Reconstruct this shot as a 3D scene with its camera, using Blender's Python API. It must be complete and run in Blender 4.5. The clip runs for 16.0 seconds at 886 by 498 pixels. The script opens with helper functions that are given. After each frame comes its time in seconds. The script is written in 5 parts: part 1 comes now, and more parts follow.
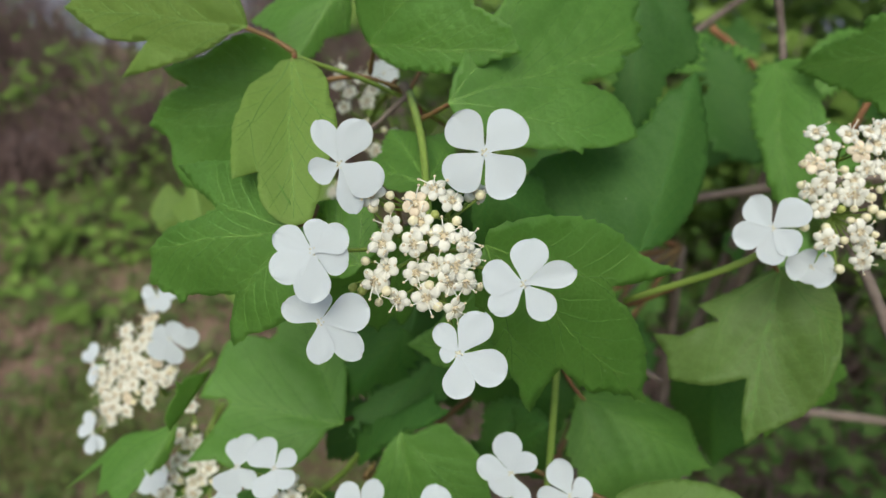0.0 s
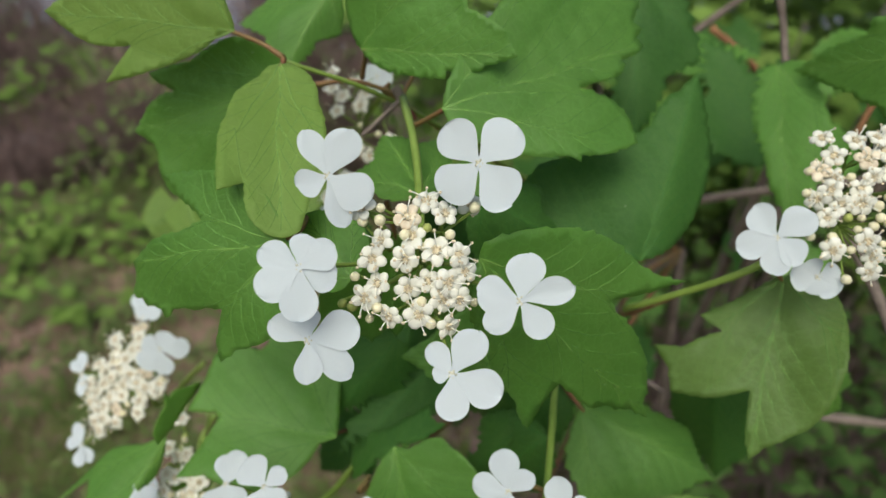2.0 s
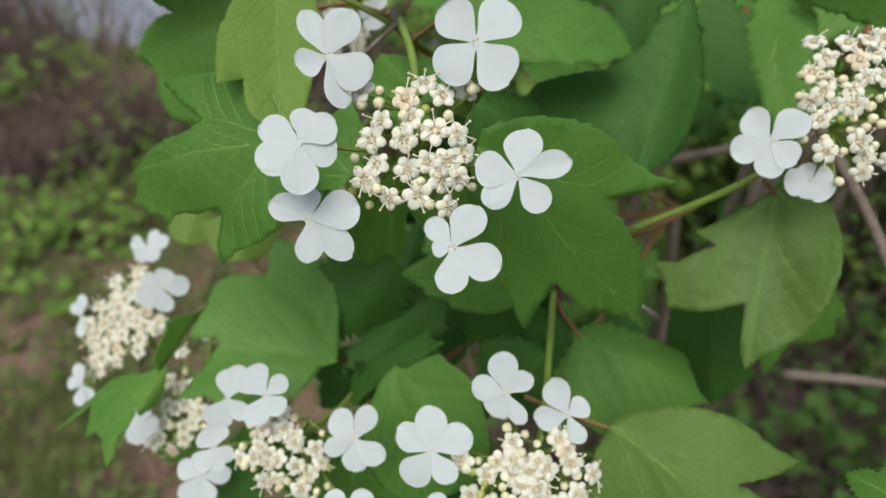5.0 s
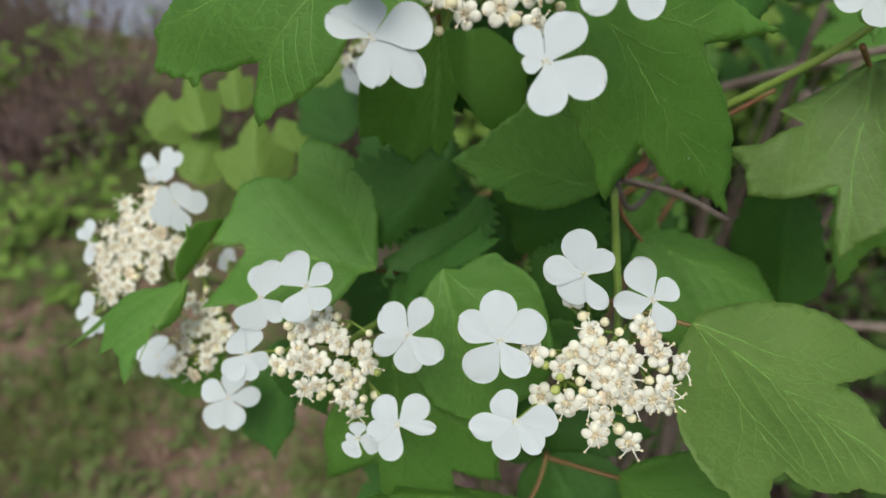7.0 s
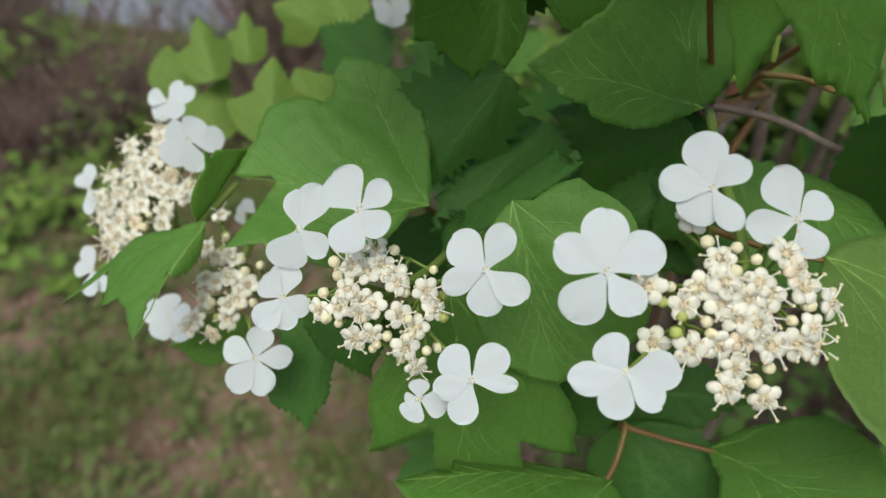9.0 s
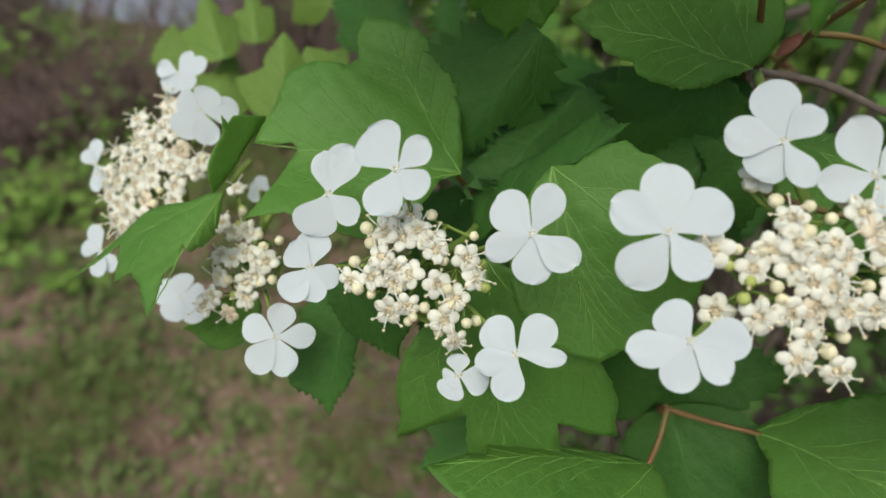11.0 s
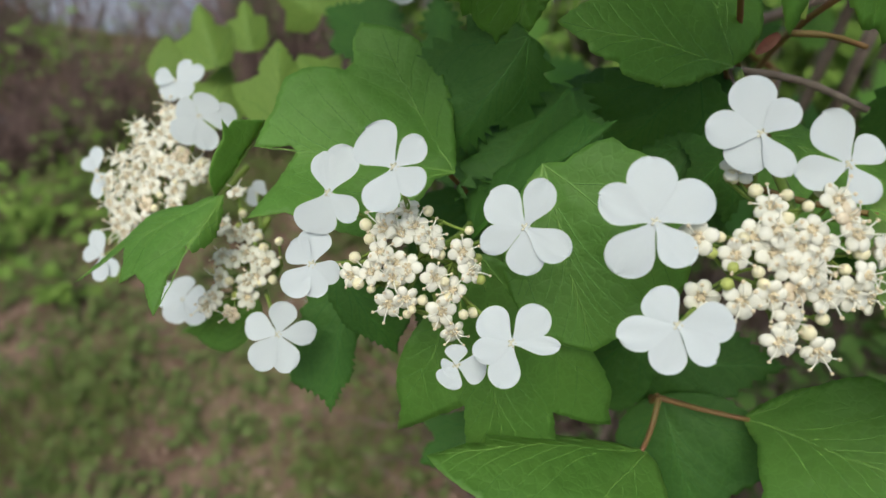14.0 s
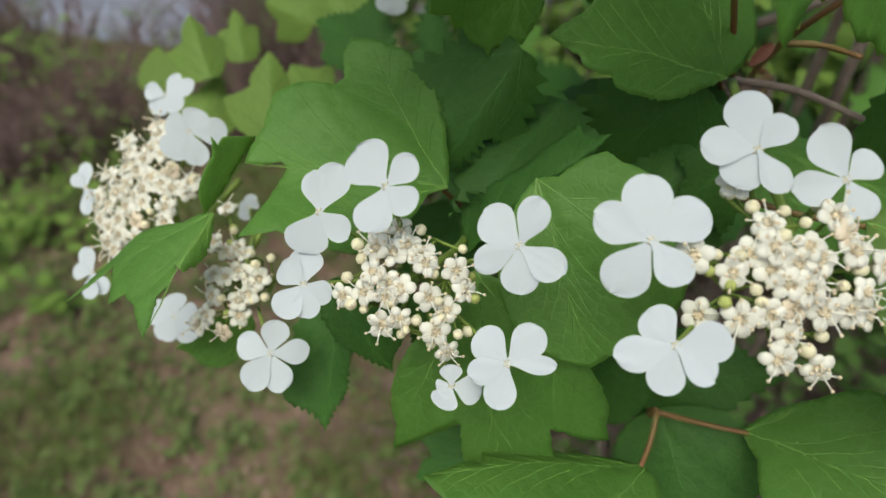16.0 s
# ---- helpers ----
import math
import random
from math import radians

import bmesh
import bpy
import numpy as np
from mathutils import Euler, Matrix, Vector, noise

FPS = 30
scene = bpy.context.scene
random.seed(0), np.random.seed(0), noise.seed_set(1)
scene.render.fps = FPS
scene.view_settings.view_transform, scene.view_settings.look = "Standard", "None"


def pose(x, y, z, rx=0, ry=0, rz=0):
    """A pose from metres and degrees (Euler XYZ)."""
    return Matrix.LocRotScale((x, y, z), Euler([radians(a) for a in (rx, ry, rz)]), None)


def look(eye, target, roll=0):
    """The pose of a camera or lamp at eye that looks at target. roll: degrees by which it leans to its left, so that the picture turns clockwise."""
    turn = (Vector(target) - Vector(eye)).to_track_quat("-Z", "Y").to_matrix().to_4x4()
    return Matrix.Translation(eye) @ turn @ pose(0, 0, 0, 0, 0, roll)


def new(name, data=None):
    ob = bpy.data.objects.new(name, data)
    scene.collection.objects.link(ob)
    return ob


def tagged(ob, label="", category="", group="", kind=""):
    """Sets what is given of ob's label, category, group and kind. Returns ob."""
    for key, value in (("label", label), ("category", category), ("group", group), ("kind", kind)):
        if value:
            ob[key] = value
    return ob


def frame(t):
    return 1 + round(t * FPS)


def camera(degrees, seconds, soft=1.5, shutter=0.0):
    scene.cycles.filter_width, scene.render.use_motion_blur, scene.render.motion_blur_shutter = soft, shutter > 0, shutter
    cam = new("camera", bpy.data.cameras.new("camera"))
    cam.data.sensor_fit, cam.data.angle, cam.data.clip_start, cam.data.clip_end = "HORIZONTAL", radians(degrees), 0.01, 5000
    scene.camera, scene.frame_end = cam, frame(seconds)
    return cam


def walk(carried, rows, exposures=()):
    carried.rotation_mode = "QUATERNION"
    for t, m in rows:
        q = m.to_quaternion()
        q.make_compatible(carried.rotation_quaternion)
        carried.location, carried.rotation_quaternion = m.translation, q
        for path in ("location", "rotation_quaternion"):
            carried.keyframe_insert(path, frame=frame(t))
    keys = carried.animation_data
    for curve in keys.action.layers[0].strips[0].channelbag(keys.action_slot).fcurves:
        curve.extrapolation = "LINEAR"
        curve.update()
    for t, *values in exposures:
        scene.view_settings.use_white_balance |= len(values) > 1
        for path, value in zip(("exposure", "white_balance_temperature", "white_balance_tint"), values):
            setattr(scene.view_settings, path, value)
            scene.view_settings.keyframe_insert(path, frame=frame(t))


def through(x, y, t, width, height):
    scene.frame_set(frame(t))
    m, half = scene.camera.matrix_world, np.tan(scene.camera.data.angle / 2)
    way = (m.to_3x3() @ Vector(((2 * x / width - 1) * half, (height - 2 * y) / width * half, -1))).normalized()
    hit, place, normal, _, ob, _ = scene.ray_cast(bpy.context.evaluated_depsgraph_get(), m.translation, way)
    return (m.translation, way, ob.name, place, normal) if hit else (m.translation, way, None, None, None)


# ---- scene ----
cam = camera(68.9, 16.0)
PATH = [
    (0, (0.00245, -0.00338, 1.55894), (-0.00121, 0.16218, 1.44680), 1.94),
    (0.5, (0.00306, -0.00315, 1.55917), (-0.00044, 0.16231, 1.44687), 1.90),
    (1, (0.00241, -0.00127, 1.55981), (-0.00103, 0.16419, 1.44750), 1.92),
    (1.5, (0.00266, 0.00148, 1.55938), (-0.00061, 0.16686, 1.44696), 1.86),
    (2, (0.00346, 0.00380, 1.55861), (0.00027, 0.16906, 1.44601), 1.81),
    (2.5, (0.00442, 0.00536, 1.55823), (0.00131, 0.17056, 1.44555), 1.75),
    (3, (0.00546, 0.00678, 1.55867), (0.00265, 0.17182, 1.44574), 1.71),
    (5.5, (0.00384, -0.01776, 1.52979), (0.00199, 0.14713, 1.41662), 1.53),
    (6, (0.00180, -0.01980, 1.52157), (0.00045, 0.14477, 1.40792), 1.34),
    (6.5, (-0.00713, -0.01425, 1.51078), (-0.00821, 0.14977, 1.39635), 1.26),
    (7, (-0.01292, -0.01281, 1.49851), (-0.01389, 0.15063, 1.38325), 1.23),
    (7.5, (-0.01599, -0.01480, 1.49240), (-0.01708, 0.14807, 1.37633), 1.06),
    (8, (-0.02372, -0.00687, 1.48017), (-0.02476, 0.15579, 1.36380), 1.01),
    (8.5, (-0.02808, -0.00172, 1.46952), (-0.02904, 0.16065, 1.35275), 0.96),
    (9, (-0.03115, 0.00387, 1.46532), (-0.03183, 0.16609, 1.34835), 1.08),
    (9.5, (-0.03609, 0.00892, 1.45866), (-0.03673, 0.17087, 1.34130), 1.14),
    (10, (-0.03831, 0.01041, 1.45304), (-0.03891, 0.17209, 1.33531), 1.08),
    (12.5, (-0.04154, 0.00188, 1.45440), (-0.04082, 0.16395, 1.33722), 0.73),
    (13, (-0.04201, 0.00090, 1.45421), (-0.04089, 0.16333, 1.33752), 0.60),
    (13.5, (-0.04113, 0.00148, 1.45487), (-0.03966, 0.16412, 1.33849), 0.47),
    (14, (-0.04071, 0.00223, 1.45461), (-0.03887, 0.16511, 1.33856), 0.36),
    (14.5, (-0.03998, 0.00202, 1.45545), (-0.03786, 0.16508, 1.33966), 0.25),
    (15, (-0.03888, 0.00252, 1.45587), (-0.03640, 0.16580, 1.34040), 0.17),
    (15.5, (-0.03996, 0.00272, 1.45664), (-0.03712, 0.16611, 1.34134), 0.05),
    (16, (-0.04012, 0.00588, 1.45610), (-0.03700, 0.16939, 1.34096), -0.05),
]
walk(cam, [(t, look(eye, target, roll)) for t, eye, target, roll in PATH], [(0.0, -0.15, 6400, -0.5), (16.0, -0.15, 6400, -0.5)])
from mathutils import geometry

cam.data.dof.use_dof = True
cam.data.dof.focus_distance = 0.150
cam.data.dof.aperture_fstop = 11.2

# ---- light: bright overcast sky ----
world = bpy.data.worlds.new("sky")
scene.world = world
world.use_nodes = True
wn = world.node_tree.nodes
sky = wn.new("ShaderNodeTexSky")
sky.sky_type, sky.sun_disc = "NISHITA", False
sky.sun_elevation, sky.sun_rotation = radians(60), radians(199)
sky.air_density, sky.dust_density, sky.ozone_density = 0.8, 6.0, 1.0
wn["Background"].inputs["Strength"].default_value = 0.155
world.node_tree.links.new(sky.outputs[0], wn["Background"].inputs["Color"])
sun = bpy.data.lights.new("sun", "SUN")
sun.energy, sun.angle, sun.color = 1.3, radians(40), (1.0, 0.97, 0.93)
sun_ob = new("sun", sun)
sun_ob.matrix_world = look((-0.43, -1.23, 2.26), (0, 0, 0))

# ---- materials ----


def nodes_of(name):
    m = bpy.data.materials.new(name)
    m.use_nodes = True
    return m, m.node_tree.nodes, m.node_tree.links


def noise_mat(name, dark, light, scale, rough=0.6, bump=0.2, fine=6.0, spec=0.3, translucent=0.0, hue=0.0, bump_dist=0.0005, glow=None):
    """A surface that wanders between two colours at two scales, with fine relief."""
    m, n, k = nodes_of(name)
    b = n["Principled BSDF"]
    tc = n.new("ShaderNodeTexCoord")
    big, small = n.new("ShaderNodeTexNoise"), n.new("ShaderNodeTexNoise")
    big.inputs["Scale"].default_value, small.inputs["Scale"].default_value = scale, scale * fine
    big.inputs["Detail"].default_value, small.inputs["Detail"].default_value = 3, 5
    for t in (big, small):
        k.new(tc.outputs["Object"], t.inputs["Vector"])
    mix = n.new("ShaderNodeMath")
    mix.operation = "MULTIPLY_ADD"
    mix.inputs[1].default_value = 0.35
    k.new(small.outputs["Fac"], mix.inputs[0])
    half = n.new("ShaderNodeMath")
    half.operation = "MULTIPLY"
    half.inputs[1].default_value = 0.65
    k.new(big.outputs["Fac"], half.inputs[0])
    k.new(half.outputs[0], mix.inputs[2])
    ramp = n.new("ShaderNodeValToRGB")
    ramp.color_ramp.elements[0].position, ramp.color_ramp.elements[1].position = 0.3, 0.7
    ramp.color_ramp.elements[0].color, ramp.color_ramp.elements[1].color = (*dark, 1), (*light, 1)
    k.new(mix.outputs[0], ramp.inputs["Fac"])
    colour = ramp.outputs["Color"]
    if hue:
        info = n.new("ShaderNodeObjectInfo")
        hs = n.new("ShaderNodeHueSaturation")
        span = n.new("ShaderNodeMapRange")
        span.inputs["To Min"].default_value, span.inputs["To Max"].default_value = 1 - hue, 1 + hue
        k.new(info.outputs["Random"], span.inputs["Value"])
        k.new(span.outputs[0], hs.inputs["Value"])
        k.new(colour, hs.inputs["Color"])
        colour = hs.outputs["Color"]
    k.new(colour, b.inputs["Base Color"])
    b.inputs["Roughness"].default_value = rough
    b.inputs["Specular IOR Level"].default_value = spec
    bp = n.new("ShaderNodeBump")
    bp.inputs["Strength"].default_value, bp.inputs["Distance"].default_value = bump, bump_dist
    k.new(small.outputs["Fac"], bp.inputs["Height"])
    k.new(bp.outputs[0], b.inputs["Normal"])
    if translucent:
        tr, ms = n.new("ShaderNodeBsdfTranslucent"), n.new("ShaderNodeMixShader")
        if glow:
            tr.inputs["Color"].default_value = (*glow, 1)
        else:
            k.new(colour, tr.inputs["Color"])
        ms.inputs[0].default_value = translucent
        k.new(b.outputs[0], ms.inputs[1])
        k.new(tr.outputs[0], ms.inputs[2])
        k.new(ms.outputs[0], n["Material Output"].inputs["Surface"])
    return m


def leaf_mat(name, dark, light, rough=0.5, through=0.38, glow=(0.58, 0.76, 0.14), spec=0.36):
    """Leaf skin: blotches, a net of fine sunken veins, and small pale specks."""
    m = noise_mat(name, dark, light, 45, rough, 0.35, 9, spec, through, 0.14, glow=glow)
    n, k = m.node_tree.nodes, m.node_tree.links
    tc = n.new("ShaderNodeTexCoord")
    warp = n.new("ShaderNodeTexNoise")
    warp.inputs["Scale"].default_value = 180
    k.new(tc.outputs["Object"], warp.inputs["Vector"])
    shift = n.new("ShaderNodeVectorMath")
    shift.operation = "MULTIPLY_ADD"
    shift.inputs[1].default_value = (0.004, 0.004, 0.004)
    k.new(warp.outputs["Color"], shift.inputs[0])
    k.new(tc.outputs["Object"], shift.inputs[2])
    net = n.new("ShaderNodeTexVoronoi")
    net.feature = "DISTANCE_TO_EDGE"
    net.inputs["Scale"].default_value = 340
    k.new(shift.outputs[0], net.inputs["Vector"])
    rim = n.new("ShaderNodeMapRange")
    rim.inputs["From Max"].default_value = 0.16
    k.new(net.outputs["Distance"], rim.inputs["Value"])
    bump = next(x for x in n if x.type == "BUMP")
    second = n.new("ShaderNodeBump")
    second.inputs["Strength"].default_value, second.inputs["Distance"].default_value = 0.4, 0.0002
    k.new(rim.outputs[0], second.inputs["Height"])
    k.new(bump.outputs[0], second.inputs["Normal"])
    k.new(second.outputs[0], n["Principled BSDF"].inputs["Normal"])
    # pale dust specks
    dots = n.new("ShaderNodeTexVoronoi")
    dots.inputs["Scale"].default_value = 95
    k.new(tc.outputs["Object"], dots.inputs["Vector"])
    spot = n.new("ShaderNodeMapRange")
    spot.inputs["From Min"].default_value, spot.inputs["From Max"].default_value = 0.035, 0.02
    k.new(dots.outputs["Distance"], spot.inputs["Value"])
    where = n.new("ShaderNodeMath")
    where.operation = "GREATER_THAN"
    where.inputs[1].default_value = 0.62
    k.new(dots.outputs["Color"], where.inputs[0])
    both = n.new("ShaderNodeMath")
    both.operation = "MULTIPLY"
    k.new(spot.outputs[0], both.inputs[0])
    k.new(where.outputs[0], both.inputs[1])
    mixc = n.new("ShaderNodeMix")
    mixc.data_type = "RGBA"
    old = n["Principled BSDF"].inputs["Base Color"].links[0].from_socket
    k.new(both.outputs[0], mixc.inputs[0])
    k.new(old, mixc.inputs[6])
    mixc.inputs[7].default_value = (0.55, 0.6, 0.4, 1)
    thin = n.new("ShaderNodeMapRange")
    thin.inputs["From Max"].default_value = 0.09
    thin.inputs["To Min"].default_value, thin.inputs["To Max"].default_value = 0.42, 0.0
    k.new(net.outputs["Distance"], thin.inputs["Value"])
    veined = n.new("ShaderNodeMix")
    veined.data_type = "RGBA"
    k.new(thin.outputs[0], veined.inputs[0])
    k.new(mixc.outputs[2], veined.inputs[6])
    veined.inputs[7].default_value = tuple(1.35 * c for c in light) + (1,)
    k.new(veined.outputs[2], n["Principled BSDF"].inputs["Base Color"])
    return m


LEAF = leaf_mat("leaf_green", (0.080, 0.196, 0.031), (0.134, 0.278, 0.054), glow=(0.51, 0.73, 0.15))
LEAF_OLIVE = leaf_mat("leaf_olive_green", (0.092, 0.168, 0.033), (0.142, 0.232, 0.056), 0.5, 0.34, (0.55, 0.66, 0.17))
# darker copy of the leaf green: shade inside the shrub put into the colour
LEAF_SHADED = leaf_mat("leaf_green_shaded", (0.034, 0.102, 0.017), (0.062, 0.149, 0.029), 0.55, 0.22, (0.24, 0.42, 0.07), 0.2)
# paler copy of the leaf green: sunlight and sky sheen put into the colour
LEAF_LIT = leaf_mat("leaf_green_sunlit", (0.140, 0.238, 0.042), (0.188, 0.290, 0.066), 0.6, glow=(0.62, 0.72, 0.19))
VEIN = noise_mat("leaf_vein", (0.125, 0.255, 0.040), (0.175, 0.315, 0.062), 60, 0.5, 0.1)
# vein tone for the leaves painted as lit
VEIN_LIT = noise_mat("leaf_vein_sunlit", (0.15, 0.265, 0.045), (0.19, 0.315, 0.065), 60, 0.5, 0.1)
# vein tone with the same shade painted in
VEIN_SHADED = noise_mat("leaf_vein_shaded", (0.045, 0.14, 0.018), (0.07, 0.185, 0.025), 60, 0.5, 0.1)
PETIOLE = noise_mat("petiole_red_green", (0.22, 0.07, 0.045), (0.19, 0.17, 0.05), 70, 0.5, 0.2)
STEM_GREEN = noise_mat("stem_green", (0.16, 0.24, 0.04), (0.24, 0.33, 0.07), 60, 0.45, 0.15)
BARK = noise_mat("bark_grey_brown", (0.10, 0.075, 0.06), (0.26, 0.21, 0.18), 40, 0.85, 0.6, 8)
PETAL = noise_mat("petal_white", (0.605, 0.66, 0.69), (0.68, 0.725, 0.75), 120, 0.55, 0.12, 5, 0.25, 0.26, 0.03, 0.0003)
CREAM = noise_mat("floret_cream", (0.80, 0.785, 0.665), (0.87, 0.86, 0.78), 300, 0.6, 0.15, 4, 0.25, 0.15, 0.05, 0.0002)
BUD = noise_mat("bud_cream", (0.80, 0.73, 0.46), (0.87, 0.83, 0.64), 250, 0.5, 0.1, 4, 0.3, 0.1, 0.08, 0.0002)
BUD_GREEN = noise_mat("bud_green", (0.36, 0.42, 0.10), (0.52, 0.56, 0.20), 250, 0.5, 0.1, 4, 0.3, 0.1, 0.08, 0.0002)
SPENT = noise_mat("floret_spent", (0.72, 0.58, 0.42), (0.84, 0.77, 0.61), 300, 0.7, 0.3, 4, 0.2, 0.1, 0.1, 0.0003)
ANTHER = noise_mat("anther_tan", (0.62, 0.50, 0.32), (0.80, 0.72, 0.54), 600, 0.7, 0.1)
FLORET_EYE = noise_mat("floret_cup", (0.55, 0.45, 0.28), (0.78, 0.70, 0.52), 700, 0.6, 0.2)
EYE_PALE = noise_mat("flower_eye_pale", (0.56, 0.54, 0.40), (0.70, 0.68, 0.56), 500, 0.6, 0.2)
DRY = noise_mat("dry_brown", (0.16, 0.07, 0.03), (0.33, 0.17, 0.08), 200, 0.8, 0.4)


def turf_mat():
    """Soil with thin moss and clover in patches."""
    m = noise_mat("soil_with_moss", (0.10, 0.062, 0.045), (0.27, 0.185, 0.14), 5, 0.95, 0.8, 9, 0.1, bump_dist=0.02)
    n, k = m.node_tree.nodes, m.node_tree.links
    tc, patch, fleck = n.new("ShaderNodeTexCoord"), n.new("ShaderNodeTexNoise"), n.new("ShaderNodeTexNoise")
    patch.inputs["Scale"].default_value, fleck.inputs["Scale"].default_value = 2.6, 38
    patch.inputs["Detail"].default_value, fleck.inputs["Detail"].default_value = 5, 3
    add, step, mix = n.new("ShaderNodeMath"), n.new("ShaderNodeMapRange"), n.new("ShaderNodeMix")
    for t in (patch, fleck):
        k.new(tc.outputs["Object"], t.inputs["Vector"])
    k.new(patch.outputs["Fac"], add.inputs[0])
    k.new(fleck.outputs["Fac"], add.inputs[1])
    step.inputs["From Min"].default_value, step.inputs["From Max"].default_value = 1.0, 1.18
    step.inputs["To Max"].default_value = 0.55
    k.new(add.outputs[0], step.inputs["Value"])
    mix.data_type = "RGBA"
    old = n["Principled BSDF"].inputs["Base Color"].links[0].from_socket
    k.new(step.outputs[0], mix.inputs[0])
    k.new(old, mix.inputs[6])
    mix.inputs[7].default_value = (0.13, 0.17, 0.05, 1)
    k.new(mix.outputs[2], n["Principled BSDF"].inputs["Base Color"])
    return m


TURF = turf_mat()
GRASS = noise_mat("grass_green", (0.09, 0.145, 0.03), (0.21, 0.265, 0.075), 3, 0.6, 0.1, 6, 0.2, 0.2)
WEED = noise_mat("weed_green", (0.088, 0.165, 0.027), (0.215, 0.32, 0.066), 6, 0.6, 0.1, 6, 0.2, 0.2)
GROUND_WEED = noise_mat("ground_weed_green", (0.085, 0.125, 0.036), (0.195, 0.255, 0.085), 6, 0.6, 0.1, 6, 0.2, 0.2)
# weed green darkened to carry the shrub's shade
WEED_SHADED = noise_mat("weed_green_shaded", (0.045, 0.095, 0.018), (0.10, 0.175, 0.04), 6, 0.6, 0.1, 6, 0.2, 0.15)
LITTER = noise_mat("litter_brown", (0.11, 0.058, 0.042), (0.40, 0.29, 0.23), 12, 0.9, 0.3)
SCALE = noise_mat("bud_scale_red", (0.075, 0.022, 0.013), (0.17, 0.058, 0.032), 150, 0.6, 0.3)
TWIG = noise_mat("twig_dark", (0.050, 0.034, 0.031), (0.30, 0.205, 0.185), 20, 0.9, 0.5)
STONE = noise_mat("pale_stone", (0.30, 0.28, 0.30), (0.55, 0.53, 0.56), 30, 0.8, 0.4)
# pale lavender base stands in for the sky's reflection
WATER = noise_mat("pond_water", (0.20, 0.20, 0.24), (0.42, 0.42, 0.48), 0.9, 0.12, 0.15, 5, 0.5, bump_dist=0.01)

# ---- mesh helpers ----
PLACE = {}


def mesh_of(name, verts, faces, mats, index=None, smooth=True):
    me = bpy.data.meshes.new(name)
    me.from_pydata([tuple(v) for v in verts], [], faces)
    for m in mats if isinstance(mats, (list, tuple)) else [mats]:
        me.materials.append(m)
    if index is not None:
        me.polygons.foreach_set("material_index", index)
    me.polygons.foreach_set("use_smooth", [smooth] * len(me.polygons))
    me.update()
    return me


def thing(name, at, label, category, group="", kind=""):
    ob = new(name)
    ob.empty_display_size = 0.01
    ob.location = at
    PLACE[ob] = np.array(at, float)
    return tagged(ob, label, category, group, kind)


def part(name, verts, faces, mats, parent, origin=None, label="", index=None):
    """One mesh, given in world metres, under a thing or a part; origin is its own pivot."""
    origin = PLACE[parent] if origin is None else np.array(origin, float)
    ob = new(name, mesh_of(name, np.asarray(verts) - origin, faces, mats, index))
    ob.parent = parent
    ob.location = origin - PLACE[parent]
    PLACE[ob] = origin
    return tagged(ob, label)


def put(name, data, parent, m):
    """A part on shared mesh data at the world pose m."""
    ob = new(name, data)
    ob.parent = parent
    ob.matrix_basis = Matrix.Translation(-Vector(PLACE[parent])) @ m
    PLACE[ob] = np.array(m.translation)
    return ob


def unit(v):
    v = np.asarray(v, float)
    return v / np.linalg.norm(v)


def bend(points, count):
    """A smooth line through a few points."""
    p = np.asarray(points, float)
    if len(p) == 2:
        return p[0] + (p[1] - p[0]) * np.linspace(0, 1, count)[:, None]
    q = np.vstack([2 * p[0] - p[1], p, 2 * p[-1] - p[-2]])
    out = []
    for s in np.linspace(0, len(p) - 1 - 1e-6, count):
        i, t = int(s), s - int(s)
        a, b, c, d = q[i:i + 4]
        out.append(0.5 * (2 * b + (c - a) * t + (2 * a - 5 * b + 4 * c - d) * t * t + (3 * b - a - 3 * c + d) * t ** 3))
    return np.array(out)


def tube(points, r0, r1, count=12, sides=7, knots=0.0, rng=None):
    """A tapering tube, closed at both ends, with swollen knots where asked."""
    p = bend(points, count)
    d = np.gradient(p, axis=0)
    d /= np.linalg.norm(d, axis=1)[:, None]
    side = np.cross(d, (0.3, 0.5, 0.81))
    side /= np.linalg.norm(side, axis=1)[:, None] + 1e-9
    up = np.cross(d, side)
    s = np.linspace(0, 1, count)
    r = r0 + (r1 - r0) * s
    if knots:
        rng = rng or random.Random(4)
        r = r * (1 + knots * np.array([rng.uniform(-0.5, 1) for _ in s]))
    a = np.linspace(0, 2 * np.pi, sides, endpoint=False)
    v = p[:, None] + r[:, None, None] * (np.cos(a)[None, :, None] * side[:, None] + np.sin(a)[None, :, None] * up[:, None])
    v = v.reshape(-1, 3)
    f = [(i * sides + j, i * sides + (j + 1) % sides, (i + 1) * sides + (j + 1) % sides, (i + 1) * sides + j)
         for i in range(count - 1) for j in range(sides)]
    f += [tuple(range(sides))[::-1], tuple(range((count - 1) * sides, count * sides))]
    return v, f


def joined(pieces):
    verts, faces, base = [], [], 0
    for v, f in pieces:
        verts.append(np.asarray(v))
        faces += [tuple(i + base for i in q) for q in f]
        base += len(v)
    return np.vstack(verts), faces


# ---- leaves ----


def bezier(a, b, c, d, n):
    t = np.linspace(0, 1, n, endpoint=False)[:, None]
    a, b, c, d = (np.array(p, float) for p in (a, b, c, d))
    return a * (1 - t) ** 3 + 3 * b * t * (1 - t) ** 2 + 3 * c * t * t * (1 - t) + d * t ** 3


